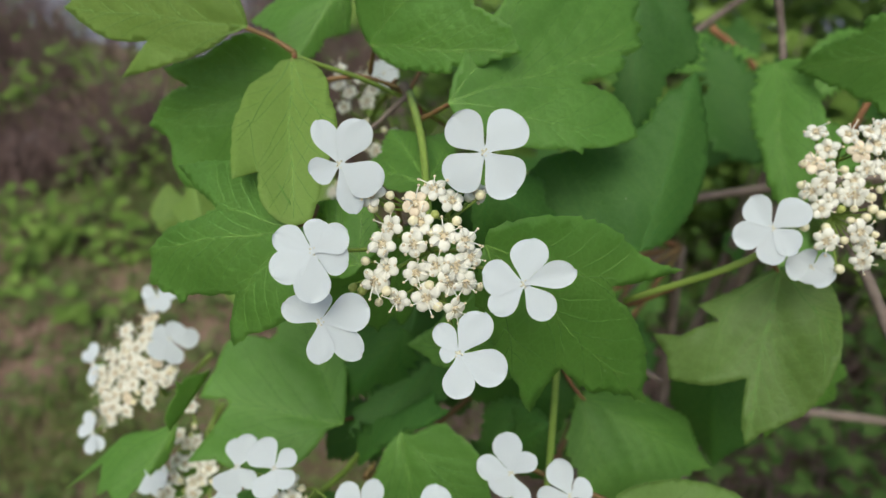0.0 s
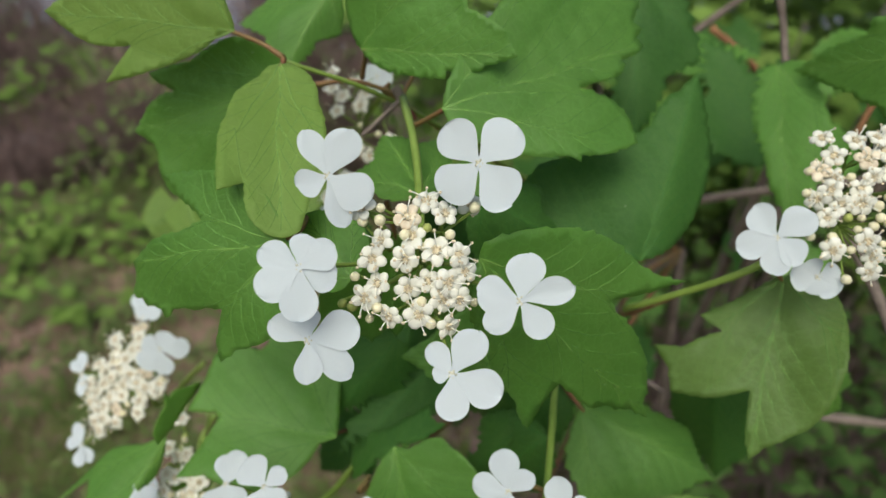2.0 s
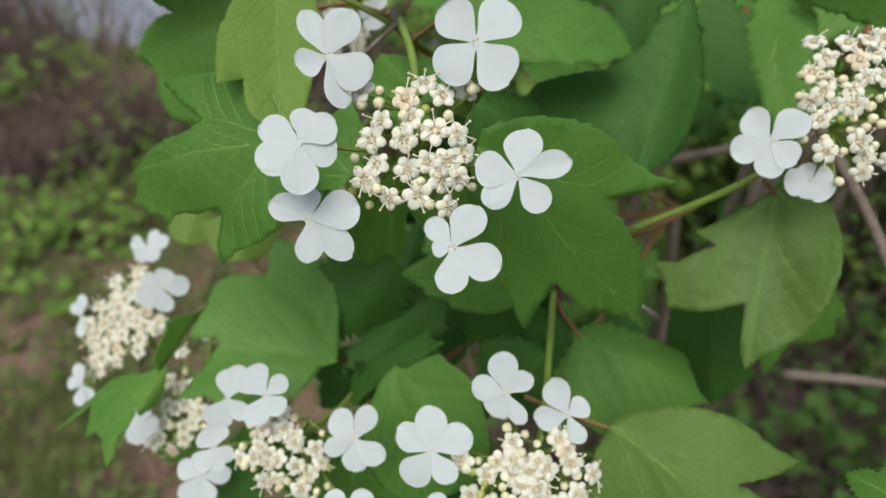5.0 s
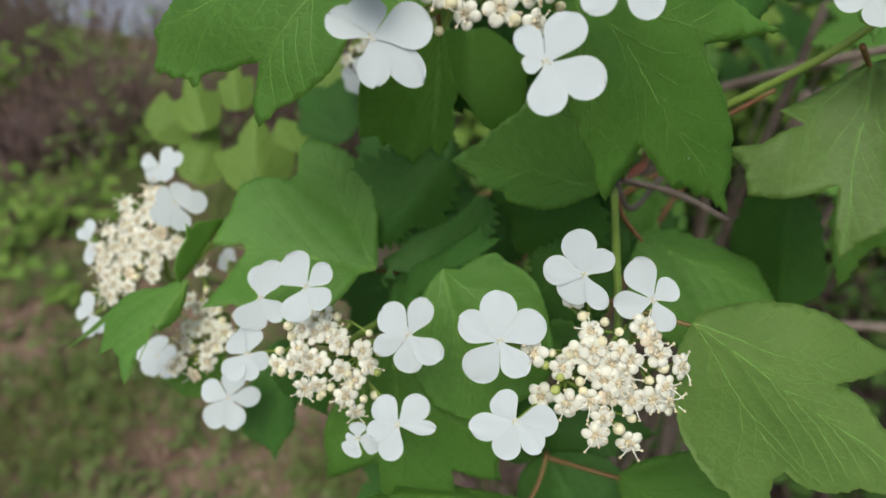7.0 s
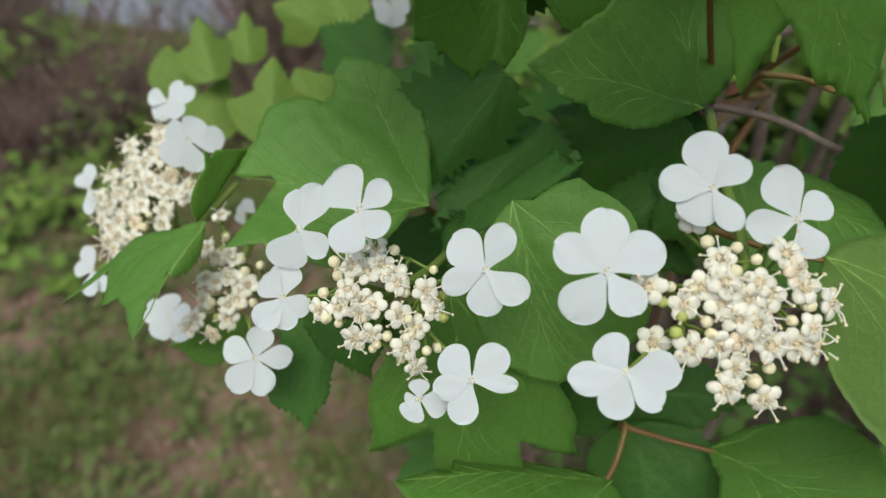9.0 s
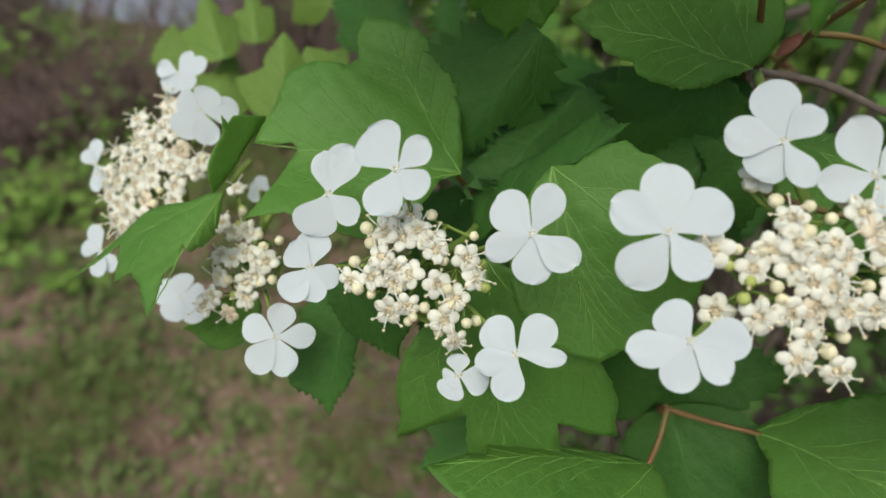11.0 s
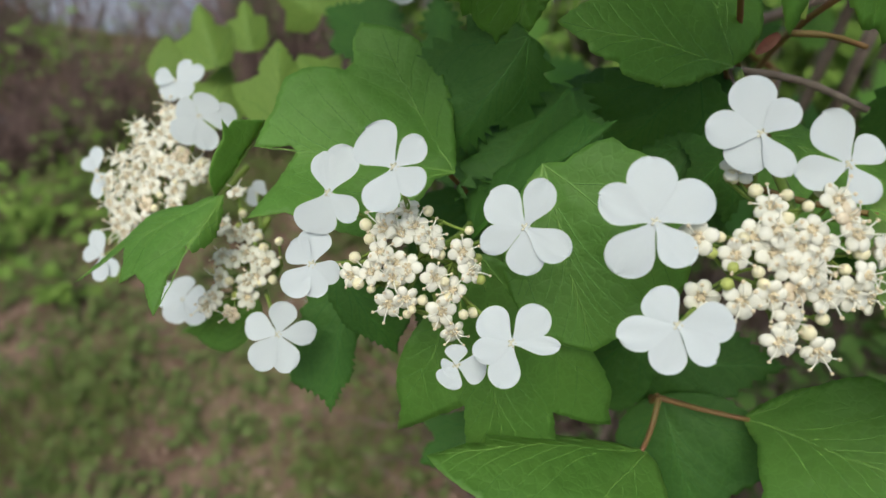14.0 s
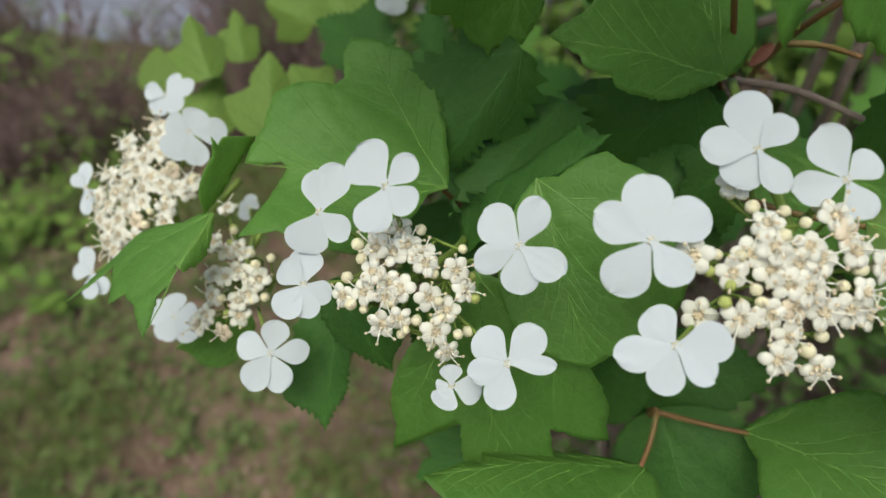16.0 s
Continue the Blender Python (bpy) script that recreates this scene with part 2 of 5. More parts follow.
def lobed_rim(rim, tooth, rng):
    """One side of a leaf from its base to its tip through the ends of its lobes and notches, as (along, across, bulge)."""
    ends = [np.zeros(2)] + [np.array(p[:2], float) for p in rim]
    spans = [np.hypot(*(q - p)) + 0.02 for p, q in zip(ends, ends[1:])]
    counts = [max(3, round(96 * s / sum(spans))) for s in spans]
    counts[spans.index(max(spans))] += max(0, 96 - sum(counts))
    sharp = {}
    for o, p, q in zip([(0.0, -1.0)] + ends, ends, ends[1:] + [ends[-1] - (0, 1)]):
        a, b = p - o, q - p
        turn = math.atan2(a[0] * b[1] - a[1] * b[0], a @ b)
        sharp[tuple(p)] = turn < -1.1
    line = []
    for p, q, (_, _, bulge), count, span in zip(ends, ends[1:], rim, counts, spans):
        d = q - p
        out = np.array([-d[1], d[0]])
        k0, k1 = (0.1 if sharp[tuple(e)] else 1.5 for e in (p, q))
        s = bezier(p, p + d * 0.36 + out * bulge * k0, p + d * 0.64 + out * bulge * k1, q, count)
        teeth = max(1, round(span / 0.07))
        u = np.linspace(0, teeth, count, endpoint=False)
        saw = ((u % 1) - 0.3) * np.sin(np.linspace(0.0, 3.1, count)) * rng.uniform(0.6, 1.2)
        s = s + (out / np.hypot(*out)) * (tooth * 0.032 * saw)[:, None]
        line.append(s)
    return np.vstack(line)


def half_outline(lobe, sinus, blunt, tooth, rng, full=0.36, plain=False):
    """One side of a lobed leaf, from its base to its tip, with base at 0, tip at (1, 0) and the side lobe at (ax, ay)."""
    ax, ay = lobe
    lobe, tip, hub = np.array([ax, ay]), np.array([1.0, 0.0]), np.array([0.33, 0.0])
    notch = hub + (0.56 * lobe + 0.44 * tip - hub) * sinus

    def swell(p, q, b0, b1, t0=0.3, t1=0.75, n=20):
        d = q - p
        out = np.array([-d[1], d[0]])
        if out @ ((p + q) / 2 - hub) < 0:
            out = -out
        return bezier(p, p + d * t0 + out * b0, p + d * t1 + out * b1, q, n)

    base = swell(np.zeros(2), lobe, full * 1.1, full * 0.22, 0.14, 0.80, 26)
    near = swell(lobe, notch, 0.0, -0.12, 0.35, 0.75, 12)
    far = swell(notch, tip, 0.20 + 0.16 * blunt, 0.05 + 0.36 * blunt, 0.18, 0.80 + 0.12 * blunt, 24)
    if plain:
        d = unit(tip - np.zeros(2)) * 0.34
        base = bezier((0, 0), (-0.04, ay * 0.6), lobe - d * 0.8, lobe, 26)
        rest = bezier(lobe, lobe + d * 0.7, tip + (-0.20, 0.12 * ay + 0.03), tip, 36)
        near, far = rest[:12], rest[12:]
    line = np.vstack([base, near, far])
    # teeth
    step = np.gradient(line, axis=0)
    normal = np.stack([-step[:, 1], step[:, 0]], 1)
    normal /= np.linalg.norm(normal, axis=1)[:, None] + 1e-9
    if normal[10] @ (line[10] - hub) < 0:
        normal = -normal
    s = np.linspace(0, 1, len(line))
    saw = np.zeros(len(line))
    for first, last, teeth in ((6, 25, 5), (27, 37, 3), (39, 60, 5)):
        u = np.linspace(0, teeth, last - first)
        saw[first:last] = ((u % 1) - 0.35) * (0.5 + rng.random()) * np.sin(np.linspace(0.5, 2.7, last - first))
    line = line + normal * (tooth * 0.12 * saw)[:, None]
    line += normal * (0.012 * np.sin(s * 17 + rng.random() * 6) * np.sin(s * np.pi))[:, None]
    return line


def within(outline, grid):
    """Which points lie inside a closed line."""
    p, q = outline, np.roll(outline, -1, axis=0)
    over = (p[None, :, 1] > grid[:, 1:2]) != (q[None, :, 1] > grid[:, 1:2])
    rise = np.where(np.abs(q[:, 1] - p[:, 1]) < 1e-9, 1e-9, q[:, 1] - p[:, 1])
    cross = p[None, :, 0] + (grid[:, 1:2] - p[None, :, 1]) * (q[:, 0] - p[:, 0]) / rise
    return np.sum(over & (grid[:, :1] < cross), axis=1) % 2 == 1


def filled(outline, step=0.055):
    """Points and triangles that fill a closed line, with a row of points along the midrib."""
    p = outline
    lo, hi = outline.min(0), outline.max(0)
    gu = np.arange(lo[0], hi[0], step)
    gv = np.arange(math.floor(lo[1] / step), math.ceil(hi[1] / step) + 1) * step
    grid = np.array([(u + (0.5 * step if j % 2 else 0), v) for j, v in enumerate(gv) for u in gu])
    near = np.min(np.hypot(grid[:, None, 0] - p[None, :, 0], grid[:, None, 1] - p[None, :, 1]), axis=1)
    grid = grid[within(outline, grid) & (near > step * 0.45)]
    c = len(outline)
    cdt = geometry.delaunay_2d_cdt([Vector(v) for v in np.vstack([outline, grid])], [(i, (i + 1) % c) for i in range(c)], [list(range(c))], 1, 1e-5)
    points = np.array([tuple(v) for v in cdt[0]])
    tris = []
    for f in cdt[2]:
        a, b, d = points[f[0]], points[f[1]], points[f[2]]
        turn = (b[0] - a[0]) * (d[1] - a[1]) - (b[1] - a[1]) * (d[0] - a[0])
        tris.append(tuple(f) if turn > 0 else tuple(f)[::-1])
    return points, tris


def leaf(parent, base, tip, lobe_a, lobe_b, skin="mid", tooth=0.4, sinus=0.68, blunt="", full=0.36, plain="", arch=0.05, wave=0.02, label="", stalk=None, step=0.030, rim_a=None, rim_b=None, quilt=0.013):
    """A three-lobed leaf between its base, its tip and its two side lobes (centimetres)."""
    seed = round(base[0] * 731 + tip[1] * 177 + lobe_a[2] * 37)
    rng = random.Random(seed)
    base, tip, la, lb = (np.array(p, float) * 0.01 for p in (base, tip, lobe_a, lobe_b))
    plain_a, plain_b, blunt_a, blunt_b = "a" in plain, "b" in plain, "a" in blunt, "b" in blunt
    size = np.linalg.norm(tip - base)
    x = (tip - base) / size
    y = la - lb
    y = unit(y - x * (y @ x))
    n = np.cross(x, y)
    sign = 1.0
    if n @ np.array((0.0, -0.7, 0.7)) < 0:
        y, n, sign = -y, -n, -1.0
        la, lb, plain_a, plain_b, blunt_a, blunt_b = lb, la, plain_b, plain_a, blunt_b, blunt_a
        rim_a, rim_b = rim_b, rim_a
    flat = lambda p: ((p - base) @ x / size, (p - base) @ y / size, (p - base) @ n / size)
    ax, ay, az = flat(la)
    bx, by, bz = flat(lb)
    ay, by = max(ay, 0.12), min(by, -0.12)
    left = half_outline((ax, ay), sinus, blunt_a, tooth, rng, full, plain_a)
    right = half_outline((bx, -by), sinus, blunt_b, tooth, rng, full, plain_b) * (1, -1)
    if rim_a:
        left = lobed_rim(rim_a, tooth, rng)
    if rim_b:
        right = lobed_rim(rim_b, tooth, rng) * (1, -1)
    outline = np.vstack([left, [[1, 0]], right[:0:-1]])
    ripple = random.Random(seed + 1)
    phase, k1, k2 = ripple.random() * 6, ripple.uniform(5, 8), ripple.uniform(6, 10)

    # veins: the midrib, one main vein to each side lobe, and their branches
    def reach(start, angle, side):
        """The rim's nearest point in a direction from a place on the blade."""
        d = outline - start
        r = np.hypot(d[:, 0], d[:, 1])
        off = np.abs((np.arctan2(d[:, 1] * side, d[:, 0]) - angle + np.pi) % (2 * np.pi) - np.pi)
        hits = np.where((off < 0.09) & (r > 0.02))[0]
        if not len(hits) or not within(outline, np.array([start + (1e-4, side * 1e-4)]))[0]:
            return None
        return start + d[hits[np.argmin(r[hits])]] * 0.93

    lines = []

    def vein(a, b, w0, w1, sag=0.0, count=12):
        a, b = np.array(a), np.array(b)
        d = b - a
        t = np.linspace(0, 1, count)[:, None]
        across = np.array([-d[1], d[0]])
        wander = 0.012 * np.sin(t * 9 + a[0] * 40) * np.sin(t * np.pi)
        lines.append((a + d * t + across * (sag * np.sin(t * np.pi) + wander), across / (np.hypot(*d) + 1e-9), w0 + (w1 - w0) * t))

    vein((0, 0), (0.97, 0), 0.00032, 0.0001, 0.0, 16)
    for lx, ly in ((ax, ay), (bx, by)):
        s = 1 if ly > 0 else -1
        main = math.atan2(abs(ly), lx)
        end = reach(np.array((0.02, 0.0)), main, s)
        if end is None:
            continue
        vein((0.0, 0), end, 0.00026, 0.00008, -0.03 * s, 14)
        for i in range(6):
            start = np.array((0.20 + 0.125 * i + ripple.uniform(-0.02, 0.02), 0.0))
            goal = reach(start, max(0.45, main * 0.72) - 0.03 * i, s)
            if goal is not None:
                vein(start, goal, 0.00015, 0.00005, -0.05 * s)
        for i in range(4):
            start = end * (0.24 + 0.18 * i)
            for turn in (0.62, -0.62):
                goal = reach(start, main + turn, s)
                if goal is not None and np.hypot(*(goal - start)) < 0.5:
                    vein(start, goal, 0.00012, 0.00004, 0.05 * s * (1 if turn < 0 else -1))
    drawn = np.vstack([p[::2] for p, _, _ in lines])

    def lift(p):
        u, v = p[:, 0], p[:, 1]
        side = np.where(v > 0, az * np.clip(v / ay, 0, 1.3) ** 1.3, 0) + np.where(v < 0, bz * np.clip(v / by, 0, 1.3) ** 1.3, 0)
        h = side + arch * 4 * u * (1 - u) * np.exp(-np.abs(v) * 2)
        h += wave * (np.sin(k1 * u + phase) * np.cos(k2 * v) * np.minimum(1, np.abs(v) * 4 + 0.2))
        h -= 0.008 * np.exp(-(v / 0.04) ** 2) * np.clip(1 - u, 0, 1)
        near = np.min((u[:, None] - drawn[None, :, 0]) ** 2 + (v[:, None] - drawn[None, :, 1]) ** 2, axis=1)
        # the blade swells between its veins
        h += quilt * (1 - np.exp(-near / 0.0030)) + 0.0010 * np.sin(np.abs(v) * 34 - u * 22 + phase)
        return h

    def space(p, above=0.0):
        p = np.asarray(p)
        return base + size * (p[:, :1] * x + p[:, 1:2] * y + (lift(p)[:, None] + above / size) * n)

    flat_points, triangles = filled(outline, step)
    top, bottom = space(flat_points), space(flat_points, -0.00022)
    total = len(flat_points)
    sides = {}
    for tri in triangles:
        for p, q in zip(tri, tri[1:] + tri[:1]):
            sides[(p, q)] = True
    rim = [(p, p + total, q + total, q) for p, q in sides if (q, p) not in sides]
    faces = triangles + [tuple(i + total for i in f[::-1]) for f in triangles] + rim
    # "deep" carries painted shade, "pale" painted light
    skins = {"mid": (LEAF, VEIN), "deep": (LEAF_SHADED, VEIN_SHADED), "pale": (LEAF_LIT, VEIN_LIT), "olive": (LEAF_OLIVE, VEIN)}[skin]
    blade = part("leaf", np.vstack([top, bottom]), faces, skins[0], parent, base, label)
    ribs = []
    for p, q, w in lines:
        w, count = w / size, len(p)
        v = np.vstack([space(p + q * w, 0.00006), space(p, 0.00017), space(p - q * w, 0.00006)])
        f = [(i, i + 1, count + i + 1, count + i) for i in range(count - 1)]
        f += [(count + i, count + i + 1, 2 * count + i + 1, 2 * count + i) for i in range(count - 1)]
        ribs.append((v, f))
    v, f = joined(ribs)
    part("vein", v, f, skins[1], blade, base)
    if stalk is not None:
        end = np.array(stalk, float) * 0.01
        mid = (base + end) / 2 - n * 0.002
        v, f = tube([end, mid, base + x * 0.002 - n * 0.0004], 0.0009, 0.0007, 10, 7, 0.08, rng)
        part("petiole", v, f, PETIOLE, blade, base, "reddish leaf stalk")
    return blade


# ---- flowers ----


def petal_mesh(seed):
    """A broad white petal, 1 long and 1 wide, narrow at its foot, round at its end."""
    rng = random.Random(seed)
    rows, cols = 15, 11
    verts = []
    cup, roll, skew = rng.uniform(-0.03, 0.05), rng.uniform(-0.11, 0.03), rng.uniform(-0.07, 0.07)
    for layer in (0, -0.011):
        for i in range(rows):
            u = math.sin(0.5 * math.pi * i / (rows - 1))
            s = min(u / 0.66, 1)
            w = 0.52 * (0.13 + 0.87 * math.sin(0.5 * math.pi * s) ** 1.75)
            if u > 0.58:
                w *= max(0.0, 1 - ((u - 0.58) / 0.42) ** 2.4) ** 0.5
            w = max(w, 0.004)
            for j in range(cols):
                v = 2 * j / (cols - 1) - 1
                z = cup * (v * v) * s + roll * u * u + 0.05 * u * (1 - u) + 0.010 * u * math.sin(4 * v + 5 * u + seed) + 0.003 * math.sin(11 * v + seed) * u
                z -= 0.004 * math.exp(-(v / 0.2) ** 2) * s
                verts.append((u + skew * v * u * 0.3, w * v + skew * u * u, z + layer * (1 - 0.75 * u)))
    faces, half = [], rows * cols
    for i in range(rows - 1):
        for j in range(cols - 1):
            a = i * cols + j
            faces.append((a, a + cols, a + cols + 1, a + 1))
            faces.append((half + a, half + a + 1, half + a + cols + 1, half + a + cols))
    ring = [i * cols for i in range(rows)] + [(rows - 1) * cols + j for j in range(1, cols)] + [i * cols + cols - 1 for i in range(rows - 2, -1, -1)]
    top = len(verts)
    verts += [verts[a] for a in ring] + [verts[a + half] for a in ring]
    count = len(ring)
    faces += [(top + i, top + count + i, top + count + i + 1, top + i + 1) for i in range(count - 1)]
    return mesh_of("petal", verts, faces, PETAL)


PETALS = [petal_mesh(s) for s in range(10)]


def ball(at, r, squash=1.0, rows=7, cols=9):
    v, f = [], []
    for i in range(rows):
        a = math.pi * i / (rows - 1)
        for j in range(cols):
            b = 2 * math.pi * j / cols
            v.append((at[0] + r * math.sin(a) * math.cos(b), at[1] + r * math.sin(a) * math.sin(b), at[2] + r * squash * math.cos(a)))
    for i in range(rows - 1):
        for j in range(cols):
            f.append((i * cols + j, (i + 1) * cols + j, (i + 1) * cols + (j + 1) % cols, i * cols + (j + 1) % cols))
    return np.array(v), f


def eye_mesh():
    bits = [ball((0, 0, 0.0), 0.00085, 0.6)]
    for i in range(5):
        a = i * 1.2566
        bits.append(ball((0.0009 * math.cos(a), 0.0009 * math.sin(a), 0.0003), 0.00035, 1.0, 5, 6))
    v, f = joined(bits)
    return mesh_of("eye", v * 0.85, f, EYE_PALE)


EYE_MESH = eye_mesh()


def turned(at, normal, spin=0.0):
    """The pose at a place (metres) whose z follows the normal."""
    z = Vector(normal).normalized()
    x = Vector((1, 0, 0)) - z * z.x
    x.normalize()
    y = z.cross(x)
    m = Matrix((x, y, z)).transposed().to_4x4()
    return Matrix.Translation(at) @ m @ Matrix.Rotation(spin, 4, "Z")


def sterile_flower(head, centre, normal, petals, foot=None):
    """A large white flower of the rim: petals as (degrees, length, width), in centimetres."""
    at = Vector(centre) * 0.01
    rng = random.Random(round(centre[0] * 91 + centre[2] * 53))
    m = turned(at, normal)
    flower = put("sterile_flower", EYE_MESH, head, m)
    flower_m = m
    for i, (angle, length, width) in enumerate(petals):
        ob = new("petal", PETALS[rng.randrange(10)])
        ob.parent = flower
        ob.matrix_basis = (Matrix.Rotation(radians(angle), 4, "Z") @ Matrix.Translation((0, 0, 0.00022 * (i % 3)))
                           @ Matrix.Rotation(radians(rng.uniform(-4, 3)), 4, "Y") @ Matrix.Rotation(radians(rng.uniform(-5, 5)), 4, "X")
                           @ Matrix.Diagonal((length * 0.01, width * 0.0098, length * 0.01 * rng.uniform(0.8, 1.2), 1)))
    if foot is not None:
        a, b = np.array(at), np.array(foot) * 0.01
        mid = (a + b) / 2 - np.array(normal) * 0.003
        v, f = tube([b, mid, a - np.array(normal) * 0.0006], 0.0006, 0.0005, 8, 6)
        part("flower_stalk", v, f, STEM_GREEN, head, b, "thin green stalk")
    return flower


def floret_mesh(seed, mat=None):
    """A small cream flower: five round lobes bent back round a cup."""
    rng = random.Random(seed)
    bits = [ball((0, 0, -0.0003), 0.00125, 0.9)]
    for i in range(6):
        a = i * 1.05 + rng.uniform(-0.2, 0.2)
        bits.append(ball((0.00082 * math.cos(a), 0.00082 * math.sin(a), 0.00085 + rng.uniform(-0.0002, 0.0003)), 0.00036, 1.2, 5, 6))
    core = sum(len(f) for _, f in bits)
    for i in range(5):
        a = i * 1.2566 + rng.uniform(-0.12, 0.12)
        v, f = ball((0, 0, 0), 1.0, 1.0, 7, 9)
        long, wide = 0.00150 * rng.uniform(0.88, 1.1), 0.00132 * rng.uniform(0.88, 1.1)
        dip = rng.uniform(-0.25, 0.45)
        p = np.stack([v[:, 0] * long, v[:, 1] * wide, v[:, 2] * 0.00070], 1)
        p[:, 2] += (0.10 * p[:, 1] ** 2 - 0.12 * p[:, 0] ** 2) / 0.0014
        cz, sz = math.cos(dip), math.sin(dip)
        p = np.stack([p[:, 0] * cz - p[:, 2] * sz, p[:, 1], p[:, 0] * sz + p[:, 2] * cz], 1) + (0.00178, 0, 0.0003)
        ca, sa = math.cos(a), math.sin(a)
        bits.append((np.stack([p[:, 0] * ca - p[:, 1] * sa, p[:, 0] * sa + p[:, 1] * ca, p[:, 2]], 1), f))
    v, f = joined(bits)
    return mesh_of("floret", v, f, [mat or CREAM, FLORET_EYE], [1] * core + [0] * (len(f) - core))


def stamen_mesh(seed):
    """A curved cream thread with a tan knob, leaning out along x."""
    rng = random.Random(seed)
    r, h = rng.uniform(0.0012, 0.0036), rng.uniform(0.0014, 0.0036)
    end = np.array((r, 0.0, h))
    thread = tube([(0.0005, 0, 0), end * (0.4, 1, 0.7), end], 0.00017, 0.00014, 6, 5)
    knob = ball(end, 0.00038, 0.8, 5, 6)
    v, f = joined([thread, knob])
    return mesh_of("stamen", v, f, [CREAM, ANTHER], [0] * len(thread[1]) + [1] * len(knob[1]))


FLORETS = [floret_mesh(s) for s in range(5)] + [floret_mesh(7, SPENT)]
STAMENS = [stamen_mesh(s + 20) for s in range(6)]


def bud_mesh(seed, mat):
    rng = random.Random(seed)
    v, f = ball((0, 0, 0.0002), 0.00125, 1.05, 9, 12)
    a = np.arctan2(v[:, 1], v[:, 0])
    v[:, :2] *= (1 + 0.04 * np.cos(5 * a))[:, None]
    w, g = ball((0, 0, -0.0013), 0.0007, 1.3, 6, 8)
    v, g = joined([(v, f), (w, g)])
    index = [0] * len(f) + [1] * (len(g) - len(f))
    return mesh_of("bud", v, g, [mat, STEM_GREEN], index)


BUDS = [bud_mesh(1, BUD), bud_mesh(2, BUD), bud_mesh(3, BUD_GREEN)]


def flower_head(label, centre, normal, stem, florets, buds, big=1.0, dome=0.35, group="flower heads of the shrub"):
    """A flat cluster on a stem: florets and buds as places across, along and above the disc, in centimetres."""
    c, n = np.array(centre, float) * 0.01, unit(normal)
    m = turned(c, n)
    x, y = np.array(m.col[0])[:3], np.array(m.col[1])[:3]
    hub = c - n * 0.017
    rng = random.Random(round(centre[0] * 57 + centre[1] * 13))
    head = thing("flower_head", hub, label, "flower head", group)
    path = [np.array(p, float) * 0.01 for p in stem]
    v, f = tube(path + [hub], 0.0013, 0.0011, 16, 8, 0.06, rng)
    part("flower_stem", v, f, STEM_GREEN, head, path[0], "green main stalk")
    spots = [(p, 0) for p in florets] + [(p, 1) for p in buds]
    rays = []
    for i in range(7):
        a = i * 0.8976 + rng.uniform(-0.2, 0.2)
        r = 0.0 if i == 6 else rng.uniform(0.008, 0.011)
        end = c - n * 0.0075 + (x * math.cos(a) + y * math.sin(a)) * r
        v, f = tube([hub, (hub + end) / 2 + (x * math.cos(a) + y * math.sin(a)) * 0.001, end], 0.0007, 0.0006, 7, 6)
        part("ray", v, f, STEM_GREEN, head, hub)
        rays.append(end)
    reach = max(math.hypot(*p[:2]) for p, _ in spots) * 0.01
    for spot, kind in spots:
        u, w, low = spot if len(spot) == 3 else (*spot, 0.0)
        off = x * u * 0.01 + y * w * 0.01
        r = math.hypot(u, w) * 0.01
        at = c + off - n * (dome * 0.01 * (r / reach) ** 2) + n * (rng.uniform(-0.0009, 0.0012) + low * 0.01)
        way = unit(n + off / reach * 0.55 + np.array([rng.uniform(-0.3, 0.3) for _ in range(3)]))
        spin = rng.random() * 6.28
        if kind == 0:
            s = big * rng.uniform(0.9, 1.12)
            k = 5 if rng.random() < 0.06 else rng.randrange(5)
            pose_m = turned(at, way, spin) @ Matrix.Scale(s, 4)
            ob = put("floret", FLORETS[k], head, pose_m)
            for j in rng.sample(range(5), rng.choice((3, 4, 5, 5))):
                st = new("stamen", STAMENS[rng.randrange(6)])
                st.parent = ob
                st.matrix_basis = Matrix.Rotation(j * 1.2566 + 0.6 + rng.uniform(-0.35, 0.35), 4, "Z")
            low = at - way * 0.0014
        else:
            s = big * rng.uniform(0.8, 1.12)
            put("bud", BUDS[2 if rng.random() < 0.2 else rng.randrange(2)], head, turned(at, way, spin) @ Matrix.Scale(s, 4))
            low = at - way * 0.0018
        near = min(rays, key=lambda e: np.linalg.norm(e - low))
        v, f = tube([near, (near + low) / 2 - way * 0.0006, low], 0.00042, 0.00034, 6, 5)
        part("pedicel", v, f, STEM_GREEN, head, near)
    return head


# ---- ground, water and what grows on it ----


def ground_height(x, y):
    low = 0.03 * math.sin(x * 1.7 + 0.4) * math.cos(y * 1.3) + 0.012 * noise.noise((x * 6, y * 6, 0)) + 0.006 * noise.noise((x * 22, y * 22, 3))
    pool = 0.22 * math.exp(-((x + 2.3) ** 2 + (y - 3.15) ** 2) / 0.22)
    bank = min(1.0, max(0.0, (y - 4.9 - 0.3 * math.sin(x * 1.1)) / 0.8))
    far = min(1.0, max(0.0, (y - 14.0) / 4.0))
    return low * (1 - 0.6 * bank) - pool - 0.35 * bank * (1 - far) + 0.5 * far


def axis(inner, outer, fine, wide):
    near = np.arange(inner[0], inner[1] + 1e-6, fine)
    left = -np.geomspace(0.2, -outer[0] + inner[0] + 0.2, wide)[::-1] + 0.2 + inner[0]
    right = np.geomspace(0.2, outer[1] - inner[1] + 0.2, wide) - 0.2 + inner[1]
    return np.concatenate([left[:-1], near, right[1:]])


